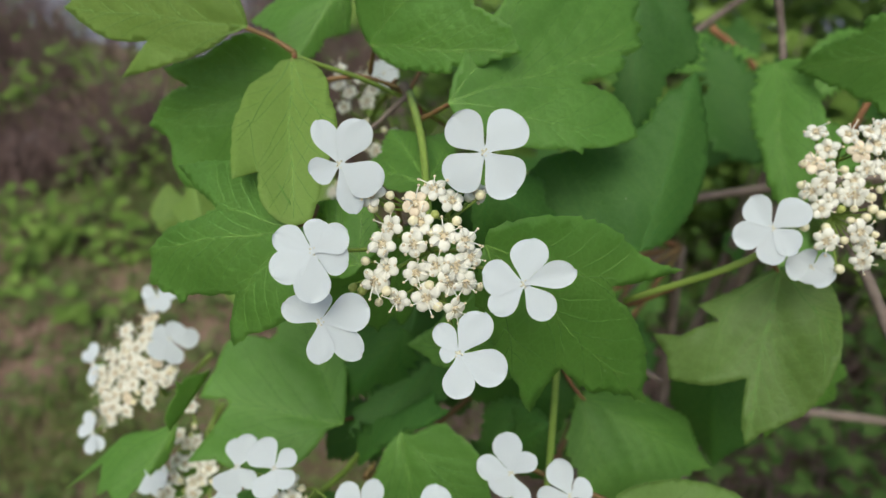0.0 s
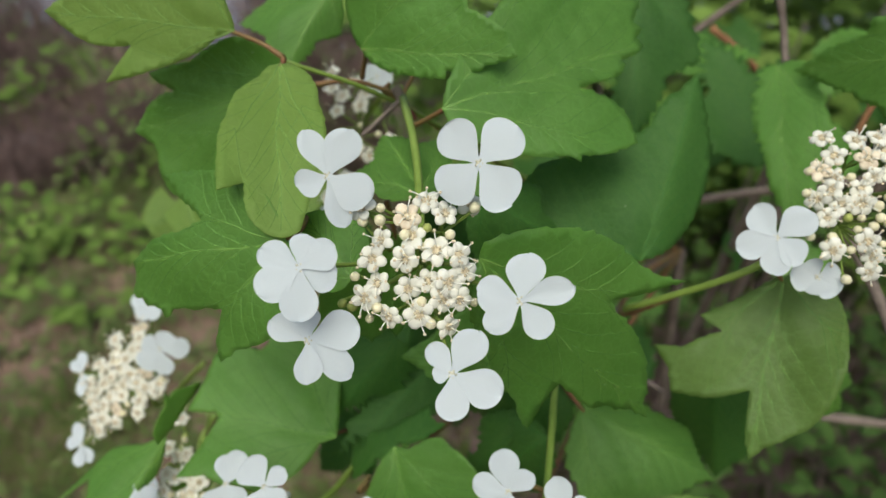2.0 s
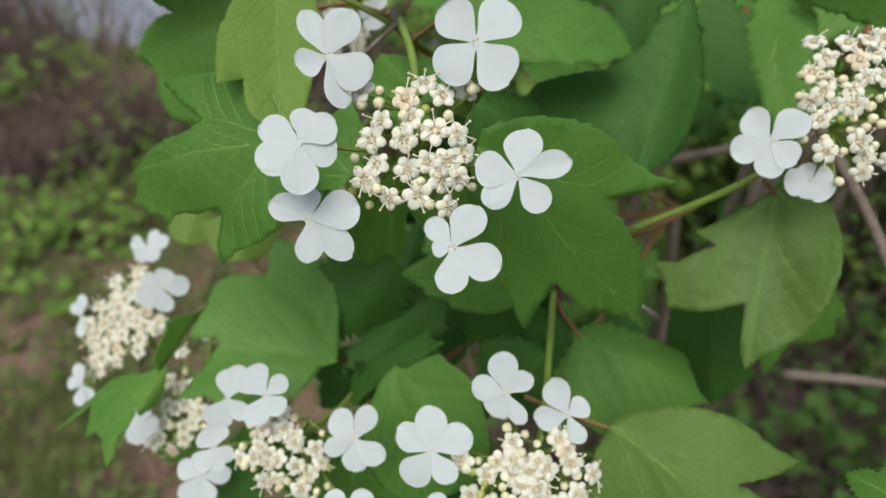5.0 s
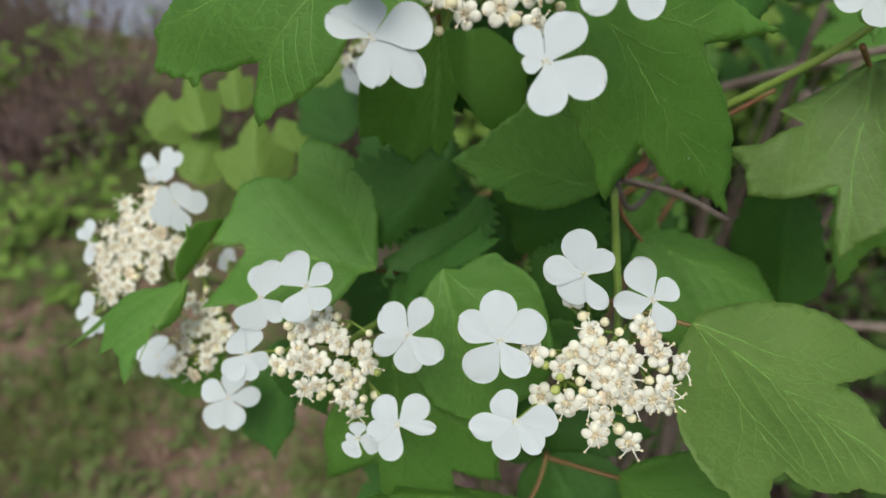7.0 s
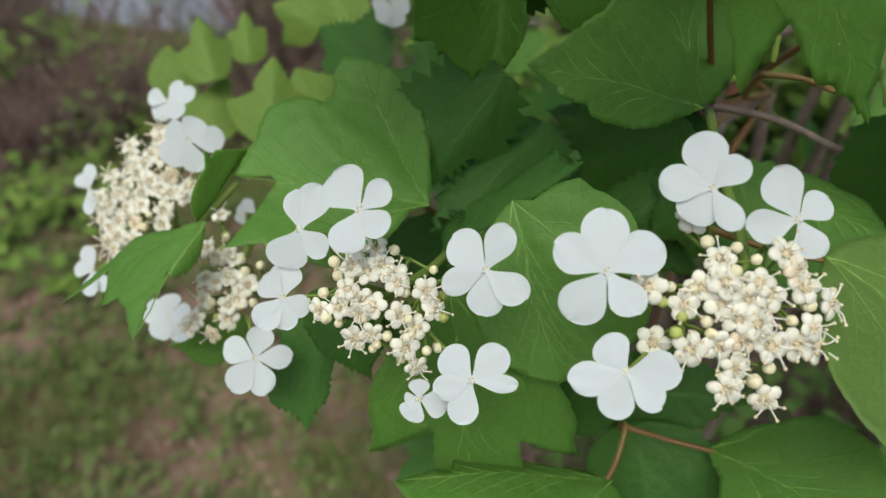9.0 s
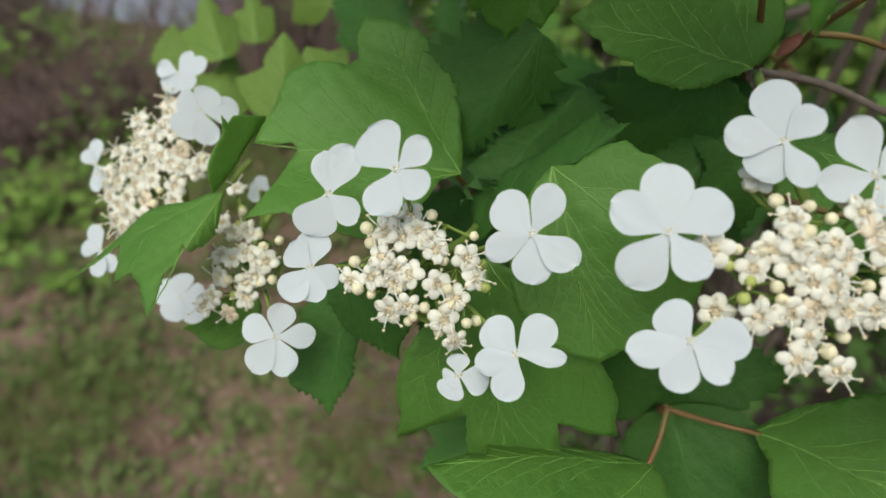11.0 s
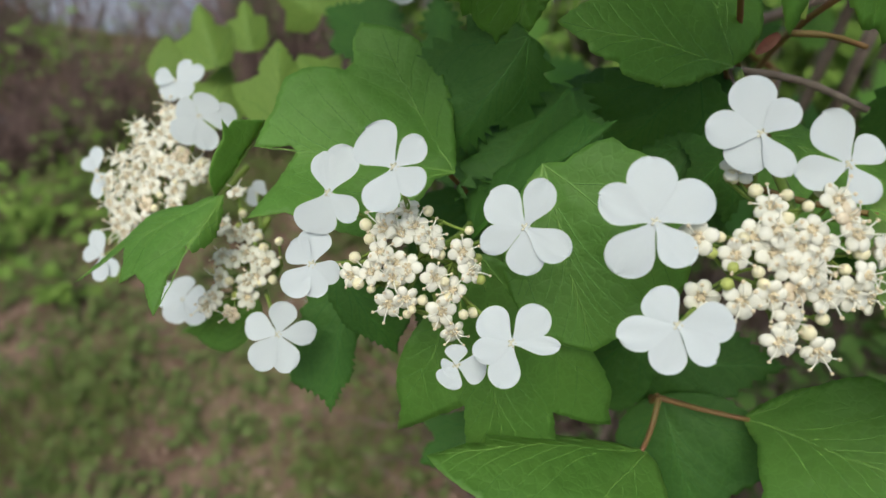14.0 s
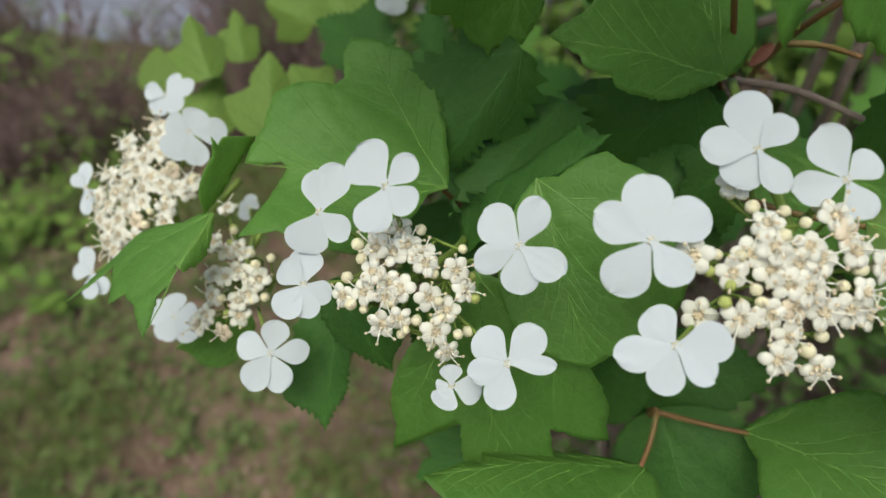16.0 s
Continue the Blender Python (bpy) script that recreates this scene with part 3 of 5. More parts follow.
xs, ys = axis((-3.2, 1.6), (-60, 60), 0.05, 14), axis((-0.4, 4.4), (-60, 60), 0.05, 14)
verts = [(x, y, ground_height(x, y)) for y in ys for x in xs]
w = len(xs)
faces = [(j * w + i, j * w + i + 1, (j + 1) * w + i + 1, (j + 1) * w + i) for j in range(len(ys) - 1) for i in range(w - 1)]
tagged(new("ground", mesh_of("ground", verts, faces, TURF)), "bare brown soil with leaf litter under sparse grass", "ground", kind="structure")
gx, gy = np.linspace(-14, 14, 40), np.linspace(4.6, 17.0, 24)
verts = [(x, y, -0.16) for y in gy for x in gx]
faces = [(j * 40 + i, j * 40 + i + 1, (j + 1) * 40 + i + 1, (j + 1) * 40 + i) for j in range(23) for i in range(39)]
tagged(new("water", mesh_of("water", verts, faces, WATER)), "pond water with pale sky reflection put into its colour", "water", kind="structure")

ring = [(-2.3 + 0.50 * math.cos(a * 0.2618) * (1 + 0.15 * math.sin(a * 1.9)), 3.15 + 0.48 * math.sin(a * 0.2618), -0.10) for a in range(24)]
tagged(new("pool", mesh_of("pool", [(-2.3, 3.15, -0.10)] + ring, [(0, 1 + i, 1 + (i + 1) % 24) for i in range(24)], WATER)), "small dark pool glinting under stems", "water", kind="structure")


def leaflet(at, way, up, long, wide, fold=0.25):
    """One small leaf: folded along its middle, pointed, drooping at the end."""
    at, way = np.array(at), unit(way)
    side = unit(np.cross(way, up))
    top = np.cross(side, way)
    spine = [at, at + way * long * 0.45 + top * long * 0.06, at + way * long - top * long * 0.12]
    wings = []
    for s in (1, -1):
        wings.append(at + way * long * 0.22 + side * s * wide * 0.40 + top * wide * fold * 0.6)
        wings.append(at + way * long * 0.55 + side * s * wide * 0.5 + top * wide * fold * 0.7)
        wings.append(at + way * long * 0.80 + side * s * wide * 0.28 + top * wide * fold * 0.2)
    v = spine + wings
    return v, [(0, 3, 4, 1), (1, 4, 5, 2), (0, 1, 7, 6), (1, 2, 8, 7)]


def scatter(count, build):
    verts, faces, base = [], [], 0
    for _ in range(count):
        v, f = build()
        verts += [tuple(p) for p in v]
        faces += [tuple(i + base for i in q) for q in f]
        base += len(v)
    return verts, faces


def stuff(name, verts, faces, mat, label, category):
    return tagged(new(name, mesh_of(name, verts, faces, mat)), label, category, kind="stuff")


rng = random.Random(11)


def patchy(x, y, scale, cut):
    return noise.noise((x * scale, y * scale, 7.7)) > cut


def weeds():
    pieces = []
    while len(pieces) < 34000:
        x, y = rng.uniform(-3.0, 2.2), rng.uniform(0.15, 3.4)
        if not patchy(x, y, 8.0, -0.6 + 1.1 * rng.random()):
            continue
        z = ground_height(x, y)
        h = rng.uniform(0.01, 0.07)
        for i in range(rng.randint(2, 5)):
            a = rng.random() * 6.28
            way = (math.cos(a), math.sin(a), rng.uniform(0.0, 0.7))
            at = (x + rng.uniform(-0.02, 0.02), y + rng.uniform(-0.02, 0.02), z + h * rng.random())
            pieces.append(leaflet(at, way, (0, 0, 1), rng.uniform(0.014, 0.034), rng.uniform(0.010, 0.024)))
    return joined(pieces)


v, f = weeds()
stuff("ground_weeds", v, f, GROUND_WEED, "patches of small green weeds on brown soil", "weeds")


def blade():
    x, y = rng.uniform(-3.2, 1.2), rng.uniform(0.1, 3.4)
    while not patchy(x + 5, y, 2.3, rng.uniform(-0.15, 0.2)) or x < -1.1 and y > 1.5 and rng.random() < 0.75:
        x, y = rng.uniform(-3.2, 1.2), rng.uniform(0.1, 3.4)
    z, a, h = ground_height(x, y) - 0.004, rng.random() * 6.28, rng.uniform(0.04, 0.13)
    dx, dy, lean = math.cos(a), math.sin(a), rng.uniform(0.2, 1.0)
    w = rng.uniform(0.0012, 0.0026)
    v = []
    for s in (0, 0.4, 0.75, 1.0):
        r = lean * h * s * s
        k = w * (1 - s * 0.9)
        v += [(x + dx * r - dy * k, y + dy * r + dx * k, z + h * s * (1 - 0.25 * lean * s)), (x + dx * r + dy * k, y + dy * r - dx * k, z + h * s * (1 - 0.25 * lean * s))]
    return v, [(0, 1, 3, 2), (2, 3, 5, 4), (4, 5, 7, 6)]


v, f = scatter(34000, blade)


def coarse_blade():
    while True:
        x, y = rng.gauss(0, 4.0), rng.gauss(0.5, 3.5)
        if not (-3.1 < x < 2.0 and 0.0 < y < 3.4) and y < 4.6 and patchy(x, y, 1.6, rng.uniform(-0.3, 0.3)):
            break
    z, a, h = ground_height(x, y) - 0.004, rng.random() * 6.28, rng.uniform(0.06, 0.2)
    dx, dy, k = math.cos(a), math.sin(a), rng.uniform(0.003, 0.007)
    v = [(x - dy * k, y + dx * k, z), (x + dy * k, y - dx * k, z), (x + dx * h * 0.3 + dy * k * 0.7, y + dy * h * 0.3 - dx * k * 0.7, z + h * 0.7),
         (x + dx * h * 0.3 - dy * k * 0.7, y + dy * h * 0.3 + dx * k * 0.7, z + h * 0.7), (x + dx * h * 0.8, y + dy * h * 0.8, z + h * 0.85)]
    return v, [(0, 1, 2, 3), (3, 2, 4)]


w, g = scatter(26000, coarse_blade)
v, f = joined([(v, f), (w, g)])
stuff("grass", v, f, GRASS, "thin short grass on bare ground", "grass")


def litter():
    x, y = rng.uniform(-3.2, 1.8), rng.uniform(-0.2, 3.3)
    a = rng.random() * 6.28
    s = rng.uniform(0.008, 0.03)
    return leaflet((x, y, ground_height(x, y) + 0.004), (math.cos(a), math.sin(a), rng.uniform(-0.1, 0.3)), (rng.uniform(-0.4, 0.4), rng.uniform(-0.4, 0.4), 1), s, s * rng.uniform(0.3, 0.8))


v, f = scatter(15000, litter)
stuff("leaf_litter", v, f, LITTER, "dead brown leaves and bits lying on soil", "leaf litter")


def stone(x, y, r):
    seed = rng.random() * 50
    v, f = ball((0, 0, 0), r, 0.6, 7, 9)
    v = np.array([p * (1 + 0.25 * noise.noise((p[0] / r + seed, p[1] / r, p[2] / r))) for p in v]) + (x, y, ground_height(x, y) + r * 0.15)
    return v, f


for i in range(34):
    x, y, r = rng.uniform(-2.4, 0.4), rng.uniform(0.5, 3.0), rng.uniform(0.006, 0.016)
    v, f = stone(x, y, r)
    at = np.array((x, y, 0.0))
    ob = new("stone", mesh_of("stone", v - at, f, STONE))
    ob.location = at
    tagged(ob, "small pale stone lying on brown soil", "stone", "stones on the soil")


def fallen_twig():
    x, y = rng.uniform(0.0, 1.7), rng.uniform(0.35, 1.9)
    z, a, s = ground_height(x, y), rng.random() * 6.28, rng.uniform(0.1, 0.5)
    h = rng.uniform(0.0, 0.45)
    return tube([(x, y, z + 0.01), (x + s * 0.5 * math.cos(a), y + s * 0.5 * math.sin(a), z + h * 0.7), (x + s * math.cos(a), y + s * math.sin(a), z + h)], rng.uniform(0.002, 0.006), 0.0012, 6, 5)


# dense dark twigs added so that the soil here falls into shade
v, f = scatter(1600, fallen_twig)
stuff("brushwood", v, f, TWIG, "dark brown dead brushwood added to darken soil under the shrub", "brushwood")

# dark thicket of bare stems at the water's edge


def thicket_stem():
    x, y = rng.uniform(-4.6, -0.2), rng.uniform(2.7, 5.2)
    while -0.62 < x / y < -0.32 and y > 3.3 and rng.random() < 0.88 or (x + 2.3) ** 2 + (y - 3.15) ** 2 < 0.2 and rng.random() < 0.1:
        x, y = rng.uniform(-4.6, -0.2), rng.uniform(2.7, 5.2)
    z = ground_height(x, y)
    a, h = rng.random() * 6.28, rng.uniform(0.25, 1.0)
    if -0.52 < x / y < -0.32:
        h *= 0.5
    elif -0.85 < x / y < -0.6:
        h *= 0.55
    if rng.random() < 0.12:
        x, y, h = rng.gauss(-2.2, 0.25), rng.gauss(2.9, 0.2), rng.uniform(0.1, 0.35)
        z = ground_height(x, y)
    lean = rng.uniform(0.1, 0.9) * h
    p = [(x, y, z), (x + lean * 0.4 * math.cos(a), y + lean * 0.4 * math.sin(a), z + h * 0.6), (x + lean * math.cos(a), y + lean * math.sin(a), z + h)]
    return tube(p, rng.uniform(0.003, 0.010), 0.0015, 7, 5)


v, f = scatter(4200, thicket_stem)
stuff("thicket", v, f, TWIG, "tangle of dark bare stems by the water", "thicket")
# leafy clumps among the stems and on the bank: centre, radius, leaves
CLUMPS = [(-2.32, 3.3, 0.26, 0.13, 240), (-2.36, 3.2, 0.26, 0.1, 150), (-2.1, 3.5, 0.33, 0.13, 200), (-2.28, 3.6, 0.35, 0.09, 90),
          (-1.7, 2.9, 0.15, 0.11, 150), (-1.79, 2.75, 0.1, 0.1, 110), (-1.85, 3.0, 0.13, 0.09, 90), (-1.82, 2.2, 0.16, 0.1, 150),
          (-1.66, 2.1, 0.1, 0.11, 190), (-1.62, 2.2, 0.14, 0.09, 120), (-1.62, 1.9, 0.11, 0.09, 130), (-1.43, 2.2, 0.15, 0.11, 150),
          (-1.32, 2.1, 0.09, 0.08, 120), (-1.68, 2.5, 0.07, 0.09, 60), (-1.49, 2.7, 0.11, 0.13, 160), (-1.34, 1.65, 0.09, 0.09, 110),
          (-1.22, 1.8, 0.08, 0.06, 60)]


def thicket_leaf():
    x, y, z = rng.uniform(-4.6, 0.4), rng.uniform(2.3, 4.8), rng.uniform(0.02, 0.7)
    while not (noise.noise((x * 3.2, y * 3.2, z * 3.2)) > rng.uniform(0.05, 0.4) + 0.15 * (y < 2.8) and (x + 2.3) ** 2 + (y - 2.95) ** 2 > 0.5) or (-0.58 < x / y < -0.33 and y > 3.2 and z > 0.12 and rng.random() < 0.9):
        x, y, z = rng.uniform(-4.6, 0.4), rng.uniform(2.3, 4.8), rng.uniform(0.02, 0.7)
    a = rng.random() * 6.28
    s = rng.uniform(0.018, 0.046)
    return leaflet((x, y, z), (math.cos(a), math.sin(a), rng.uniform(-0.4, 0.4)), (0, 0, 1), s, s * 0.7)


def clump_leaf(x, y, z, r):
    a, s = rng.random() * 6.28, rng.uniform(0.03, 0.075)
    at = (x + rng.gauss(0, 0.7 * r), y + rng.gauss(0, 0.6 * r), max(0.02, z + rng.gauss(0, 0.6 * r)))
    return leaflet(at, (math.cos(a), math.sin(a), rng.uniform(-0.4, 0.4)), (0, -0.3, 1), s, s * 0.75)


v, f = scatter(7500, thicket_leaf)
stuff("thicket_leaves", v, f, GROUND_WEED, "small green leaves scattered through dark stems", "foliage")
v, f = joined([clump_leaf(*c[:4]) for c in CLUMPS for _ in range(c[4] // 5)])
stuff("bank_foliage", v, f, WEED, "fresh green leafy clumps by the pool", "foliage")


def under_leaf():
    x, y, z = rng.uniform(0.05, 1.5), rng.uniform(0.45, 1.7), rng.uniform(0.02, 0.75)
    while not (noise.noise((x * 4, y * 4, z * 4)) > rng.uniform(-0.1, 0.25)) or x < 0.1 + 0.35 * (0.9 - y):
        x, y, z = rng.uniform(0.05, 1.5), rng.uniform(0.45, 1.7), rng.uniform(0.02, 0.75)
    a = rng.random() * 6.28
    s = rng.uniform(0.02, 0.045)
    return leaflet((x, y, z), (math.cos(a), math.sin(a), rng.uniform(-0.5, 0.4)), (0, 0, 1), s, s * 0.8)


# undergrowth whose dimness is painted, not cast
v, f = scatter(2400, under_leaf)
stuff("undergrowth", v, f, WEED_SHADED, "green undergrowth below the shrub, shade painted into its colour", "undergrowth")


def bushy(x, y, z):
    """Inside the uneven outline of the bushes behind the shrub."""
    lump = noise.noise((x * 1.3, y * 1.3, 4.0))
    ends = max(0.0, x - 2.1) ** 2
    return (z < 1.15 + 0.5 * lump + 0.35 * min(1.0, max(0.0, x - 0.3)) - 0.35 * ends and 1.55 + 0.35 * noise.noise((x * 1.7, z * 1.7, 9.0)) < y < 2.5 + 0.6 * lump + 0.9 * min(1.0, max(0.0, x - 0.3))
            and x > 0.25 * (y - 1.5) - 0.45 + 0.25 * (1.4 - z) + 0.2 * lump and noise.noise((x * 3, y * 3, z * 3)) > rng.uniform(-0.25, 0.2))


def hedge_leaf():
    x, y, z = rng.uniform(-0.6, 3.5), rng.uniform(1.3, 3.8), rng.uniform(0.05, 1.75)
    while not bushy(x, y, z):
        x, y, z = rng.uniform(-0.6, 3.5), rng.uniform(1.3, 3.8), rng.uniform(0.05, 1.75)
    a = rng.random() * 6.28
    s = rng.uniform(0.04, 0.085)
    return leaflet((x, y, z), (math.cos(a), math.sin(a), rng.uniform(-0.5, 0.4)), (0, -0.4, 1), s, s * 0.8)


v, f = scatter(19000, hedge_leaf)
stuff("hedge_foliage", v, f, WEED, "blurred green bushes behind the shrub", "foliage")


def hedge_stem():
    x, y = rng.uniform(-0.3, 3.0), rng.uniform(1.5, 2.6)
    h, a = rng.uniform(0.6, 1.4), rng.random() * 6.28
    lean = rng.uniform(0.05, 0.4) * h
    z = ground_height(x, y)
    return tube([(x, y, z), (x + lean * 0.4 * math.cos(a), y + lean * 0.4 * math.sin(a), z + h * 0.6), (x + lean * math.cos(a), y + lean * math.sin(a), z + h)], rng.uniform(0.004, 0.010), 0.002, 7, 5)


v, f = scatter(260, hedge_stem)
stuff("hedge_stems", v, f, BARK, "thin brown stems of bushes behind the shrub", "stems")

# ---- the shrub: bare stems from the ground ----
ROOT = np.array((0.30, 0.62, 0.0))
shrub = thing("shrub_stems", ROOT, "cluster of grey-brown woody stems of the shrub", "shrub")
rng = random.Random(5)
TOPS = []
for i in range(9):
    top = np.array((0.115 + 0.023 * i + rng.uniform(-0.01, 0.01), 0.40 + rng.uniform(-0.05, 0.08), 1.36 + rng.uniform(-0.06, 0.08)))
    foot = ROOT + (rng.uniform(-0.10, 0.12), rng.uniform(-0.08, 0.10), ground_height(ROOT[0], ROOT[1]) - 0.02)
    mid = foot * 0.45 + top * 0.55 + (rng.uniform(-0.02, 0.02), 0.05, 0)
    v, f = tube([foot, mid, top], rng.uniform(0.006, 0.010), 0.0032, 26, 8, 0.10, rng)
    part("stem", v, f, BARK, shrub, foot)
    TOPS.append(top)
# thin dead twigs among the stems
for a, b, r, m in (
    ((13.0, 38.0, 134.2), (24.0, 31.0, 140.8), 0.30, BARK),
    ((14.3, 41.9, 144.3), (19.0, 36.5, 142.2), 0.32, BARK),
    ((14.3, 41.9, 144.3), (22.0, 46.0, 148.5), 0.25, BARK),
    ((14.0, 37.1, 146.3), (17.2, 33.6, 143.6), 0.20, DRY),
    ((13.2, 31.0, 151.5), (14.4, 27.9, 146.4), 0.18, BARK),
    ((15.2, 24.0, 143.5), (16.6, 16.0, 139.2), 0.22, BARK),
    ((4.7, 19.6, 138.5), (8.5, 17.8, 137.9), 0.13, BARK),
    ((27.0, 36.0, 117.5), (38.0, 32.0, 119.8), 0.35, BARK),
    ((18.0, 27.0, 149.0), (15.6, 24.0, 145.6), 0.16, DRY),
):
    a, b = np.array(a) * 0.01, np.array(b) * 0.01
    mid = (a + b) / 2 + (0.001, 0, 0.0025)
    v, f = tube([a, mid, b], r * 0.01, r * 0.008, 16, 8, 0.14, rng)
    part("dead_twig", v, f, m, shrub, a, "thin bare grey twig")


def leafy_shoot(label, path):
    """A twig that carries leaves; it grows from the nearest woody stem."""
    pts = [np.array(p, float) * 0.01 for p in path]
    root = min(TOPS, key=lambda t: np.linalg.norm(t - pts[0]))
    ob = thing("leafy_shoot", root, label, "shoot", "leafy shoots of the shrub")
    mid = (root + pts[0]) / 2 + (0, 0.02, -0.015)
    slim = 0.6 if "reddish" in label else 1.0
    v, f = tube([root, mid] + pts, 0.0020 * slim, 0.0007, 24, 8, 0.10, random.Random(len(label)))
    part("twig", v, f, BARK if "dark" in label or "dusty" in label else STEM_GREEN if "reddish" in label else PETIOLE, ob, root)
    return ob


def twig_piece(parent, name, mat, radius, path):
    """A short stalk, twig or knot on a shoot (centimetres)."""
    pts = [np.array(p, float) * 0.01 for p in path]
    v, f = tube(pts, radius * 0.01, radius * 0.0085, 12, 7, 0.16, random.Random(round(path[0][0] * 100)))
    part(name, v, f, mat, parent, pts[0])


def bud_scale(parent, foot, tip, width):
    """A small curled reddish scale left from the winter bud."""
    a, b = np.array(foot, float) * 0.01, np.array(tip, float) * 0.01
    long = np.linalg.norm(b - a)
    x = (b - a) / long
    y = unit(np.cross((0.0, -0.75, 0.66), x))
    n = np.cross(x, y)
    v, rows, cols = [], 7, 5
    for layer in (0.0, -0.0002):
        for i in range(rows):
            u = i / (rows - 1)
            w = width * 0.005 * math.sin(math.pi * (0.12 + 0.84 * u)) ** 0.8
            for j in range(cols):
                s = 2 * j / (cols - 1) - 1
                v.append(a + x * long * u + y * w * s + n * (0.25 * w * s * s + 0.12 * long * u * u + layer))
    half = rows * cols
    f = [(i * cols + j, (i + 1) * cols + j, (i + 1) * cols + j + 1, i * cols + j + 1) for i in range(rows - 1) for j in range(cols - 1)]
    f += [tuple(k + half for k in q[::-1]) for q in f]
    part("bud_scale", v, f, SCALE, parent, a, "dry reddish-brown bud scale")


shoot = leafy_shoot("shoot of bright green three-lobed leaves on a reddish twig", [(-1.43, 21.92, 147.08), (-5.07, 19.58, 149.45)])
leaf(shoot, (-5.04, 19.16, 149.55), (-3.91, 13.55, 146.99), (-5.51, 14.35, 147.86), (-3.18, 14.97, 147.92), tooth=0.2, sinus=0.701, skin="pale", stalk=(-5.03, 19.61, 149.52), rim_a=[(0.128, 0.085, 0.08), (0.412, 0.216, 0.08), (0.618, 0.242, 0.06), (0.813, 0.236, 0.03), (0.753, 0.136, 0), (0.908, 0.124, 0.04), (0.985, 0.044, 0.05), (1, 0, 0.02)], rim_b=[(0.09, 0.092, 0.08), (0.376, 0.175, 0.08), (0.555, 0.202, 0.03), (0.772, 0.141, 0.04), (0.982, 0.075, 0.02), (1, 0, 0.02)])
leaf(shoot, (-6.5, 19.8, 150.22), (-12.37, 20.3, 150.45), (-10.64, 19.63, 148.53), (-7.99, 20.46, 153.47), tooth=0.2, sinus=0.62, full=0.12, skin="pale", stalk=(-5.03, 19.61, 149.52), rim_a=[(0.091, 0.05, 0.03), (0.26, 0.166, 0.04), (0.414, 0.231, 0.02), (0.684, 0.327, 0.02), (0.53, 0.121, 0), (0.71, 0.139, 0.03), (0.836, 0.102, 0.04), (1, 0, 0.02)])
leaf(shoot, (-4.82, 21.27, 148.23), (-10.76, 20.64, 146.4), (-9.98, 20.99, 148.43), (-9.55, 20.15, 144.96), tooth=0.5, sinus=0.782, rim_a=[(0.175, 0.274, 0.08), (0.283, 0.317, 0.03), (0.54, 0.263, 0.03), (0.774, 0.267, 0.02), (0.759, 0.226, 0.03), (0.681, 0.142, 0), (0.836, 0.121, 0.05), (0.913, 0.066, 0.02), (1, 0, 0.02)], rim_b=[(0.139, 0.231, 0.05), (0.395, 0.387, 0.05), (0.718, 0.475, 0.02), (0.922, 0.38, 0.03), (0.945, 0.24, 0.03), (0.92, 0.153, 0.02), (0.918, 0.09, 0), (1, 0, 0.02)])
leaf(shoot, (-3.87, 13.68, 146.82), (-8.94, 15.4, 144.72), (-5.91, 13.18, 143.11), (-7.87, 16.42, 147.08), tooth=0.5, sinus=0.607, stalk=(-3.67, 15.13, 146.65), rim_a=[(-0.067, 0.174, 0.1), (0.053, 0.359, 0.05), (0.202, 0.439, 0.03), (0.397, 0.472, 0.02), (0.498, 0.526, 0.02), (0.507, 0.428, 0.01), (0.465, 0.341, 0.01), (0.423, 0.273, 0.01), (0.533, 0.261, 0.01), (0.608, 0.271, 0.01), (0.674, 0.253, 0.01), (0.75, 0.255, 0.01), (0.788, 0.292, 0.01), (0.815, 0.293, 0.01), (0.832, 0.254, 0.01), (0.883, 0.232, 0.01), (0.927, 0.231, 0.01), (0.972, 0.189, 0.01), (1.024, 0.184, 0.01), (1.046, 0.145, 0.01), (1.013, 0.104, 0.01), (1.003, 0.048, 0.01), (1, 0, 0.02)], rim_b=[(0.062, 0.202, 0.05), (0.207, 0.333, 0.05), (0.426, 0.377, 0.02), (0.748, 0.406, 0.02), (0.621, 0.272, 0), (0.461, 0.148, -0.05), (0.599, 0.11, 0.02), (0.805, 0.095, 0.02), (1, 0, 0.02)])
shoot = leafy_shoot("shoot of broad toothed mid-green leaves above a flower head", [(-1.5, 22.85, 146.72), (-2.16, 22.17, 147.91)])
twig_piece(shoot, "node", BARK, 0.17, [(-1.88, 21.76, 147.9), (-1.59, 21.44, 147.54), (-1.41, 21.13, 147.25)])
twig_piece(shoot, "twig", BARK, 0.09, [(-1.65, 21.46, 147.61), (-2.87, 20.31, 146.73)])
twig_piece(shoot, "petiole", PETIOLE, 0.08, [(-1.66, 21.58, 147.63), (-1.22, 22.58, 148.27)])
twig_piece(shoot, "petiole", PETIOLE, 0.085, [(-4.59, 21.58, 147.97), (-3.33, 21.85, 148.06), (-1.83, 21.7, 147.72)])
twig_piece(shoot, "petiole", PETIOLE, 0.08, [(-1.2, 20.23, 146.89), (-1.47, 19.7, 145.81)])
bud_scale(shoot, (-1.36, 21, 147.45), (-1.08, 20.78, 147.14), 0.22)
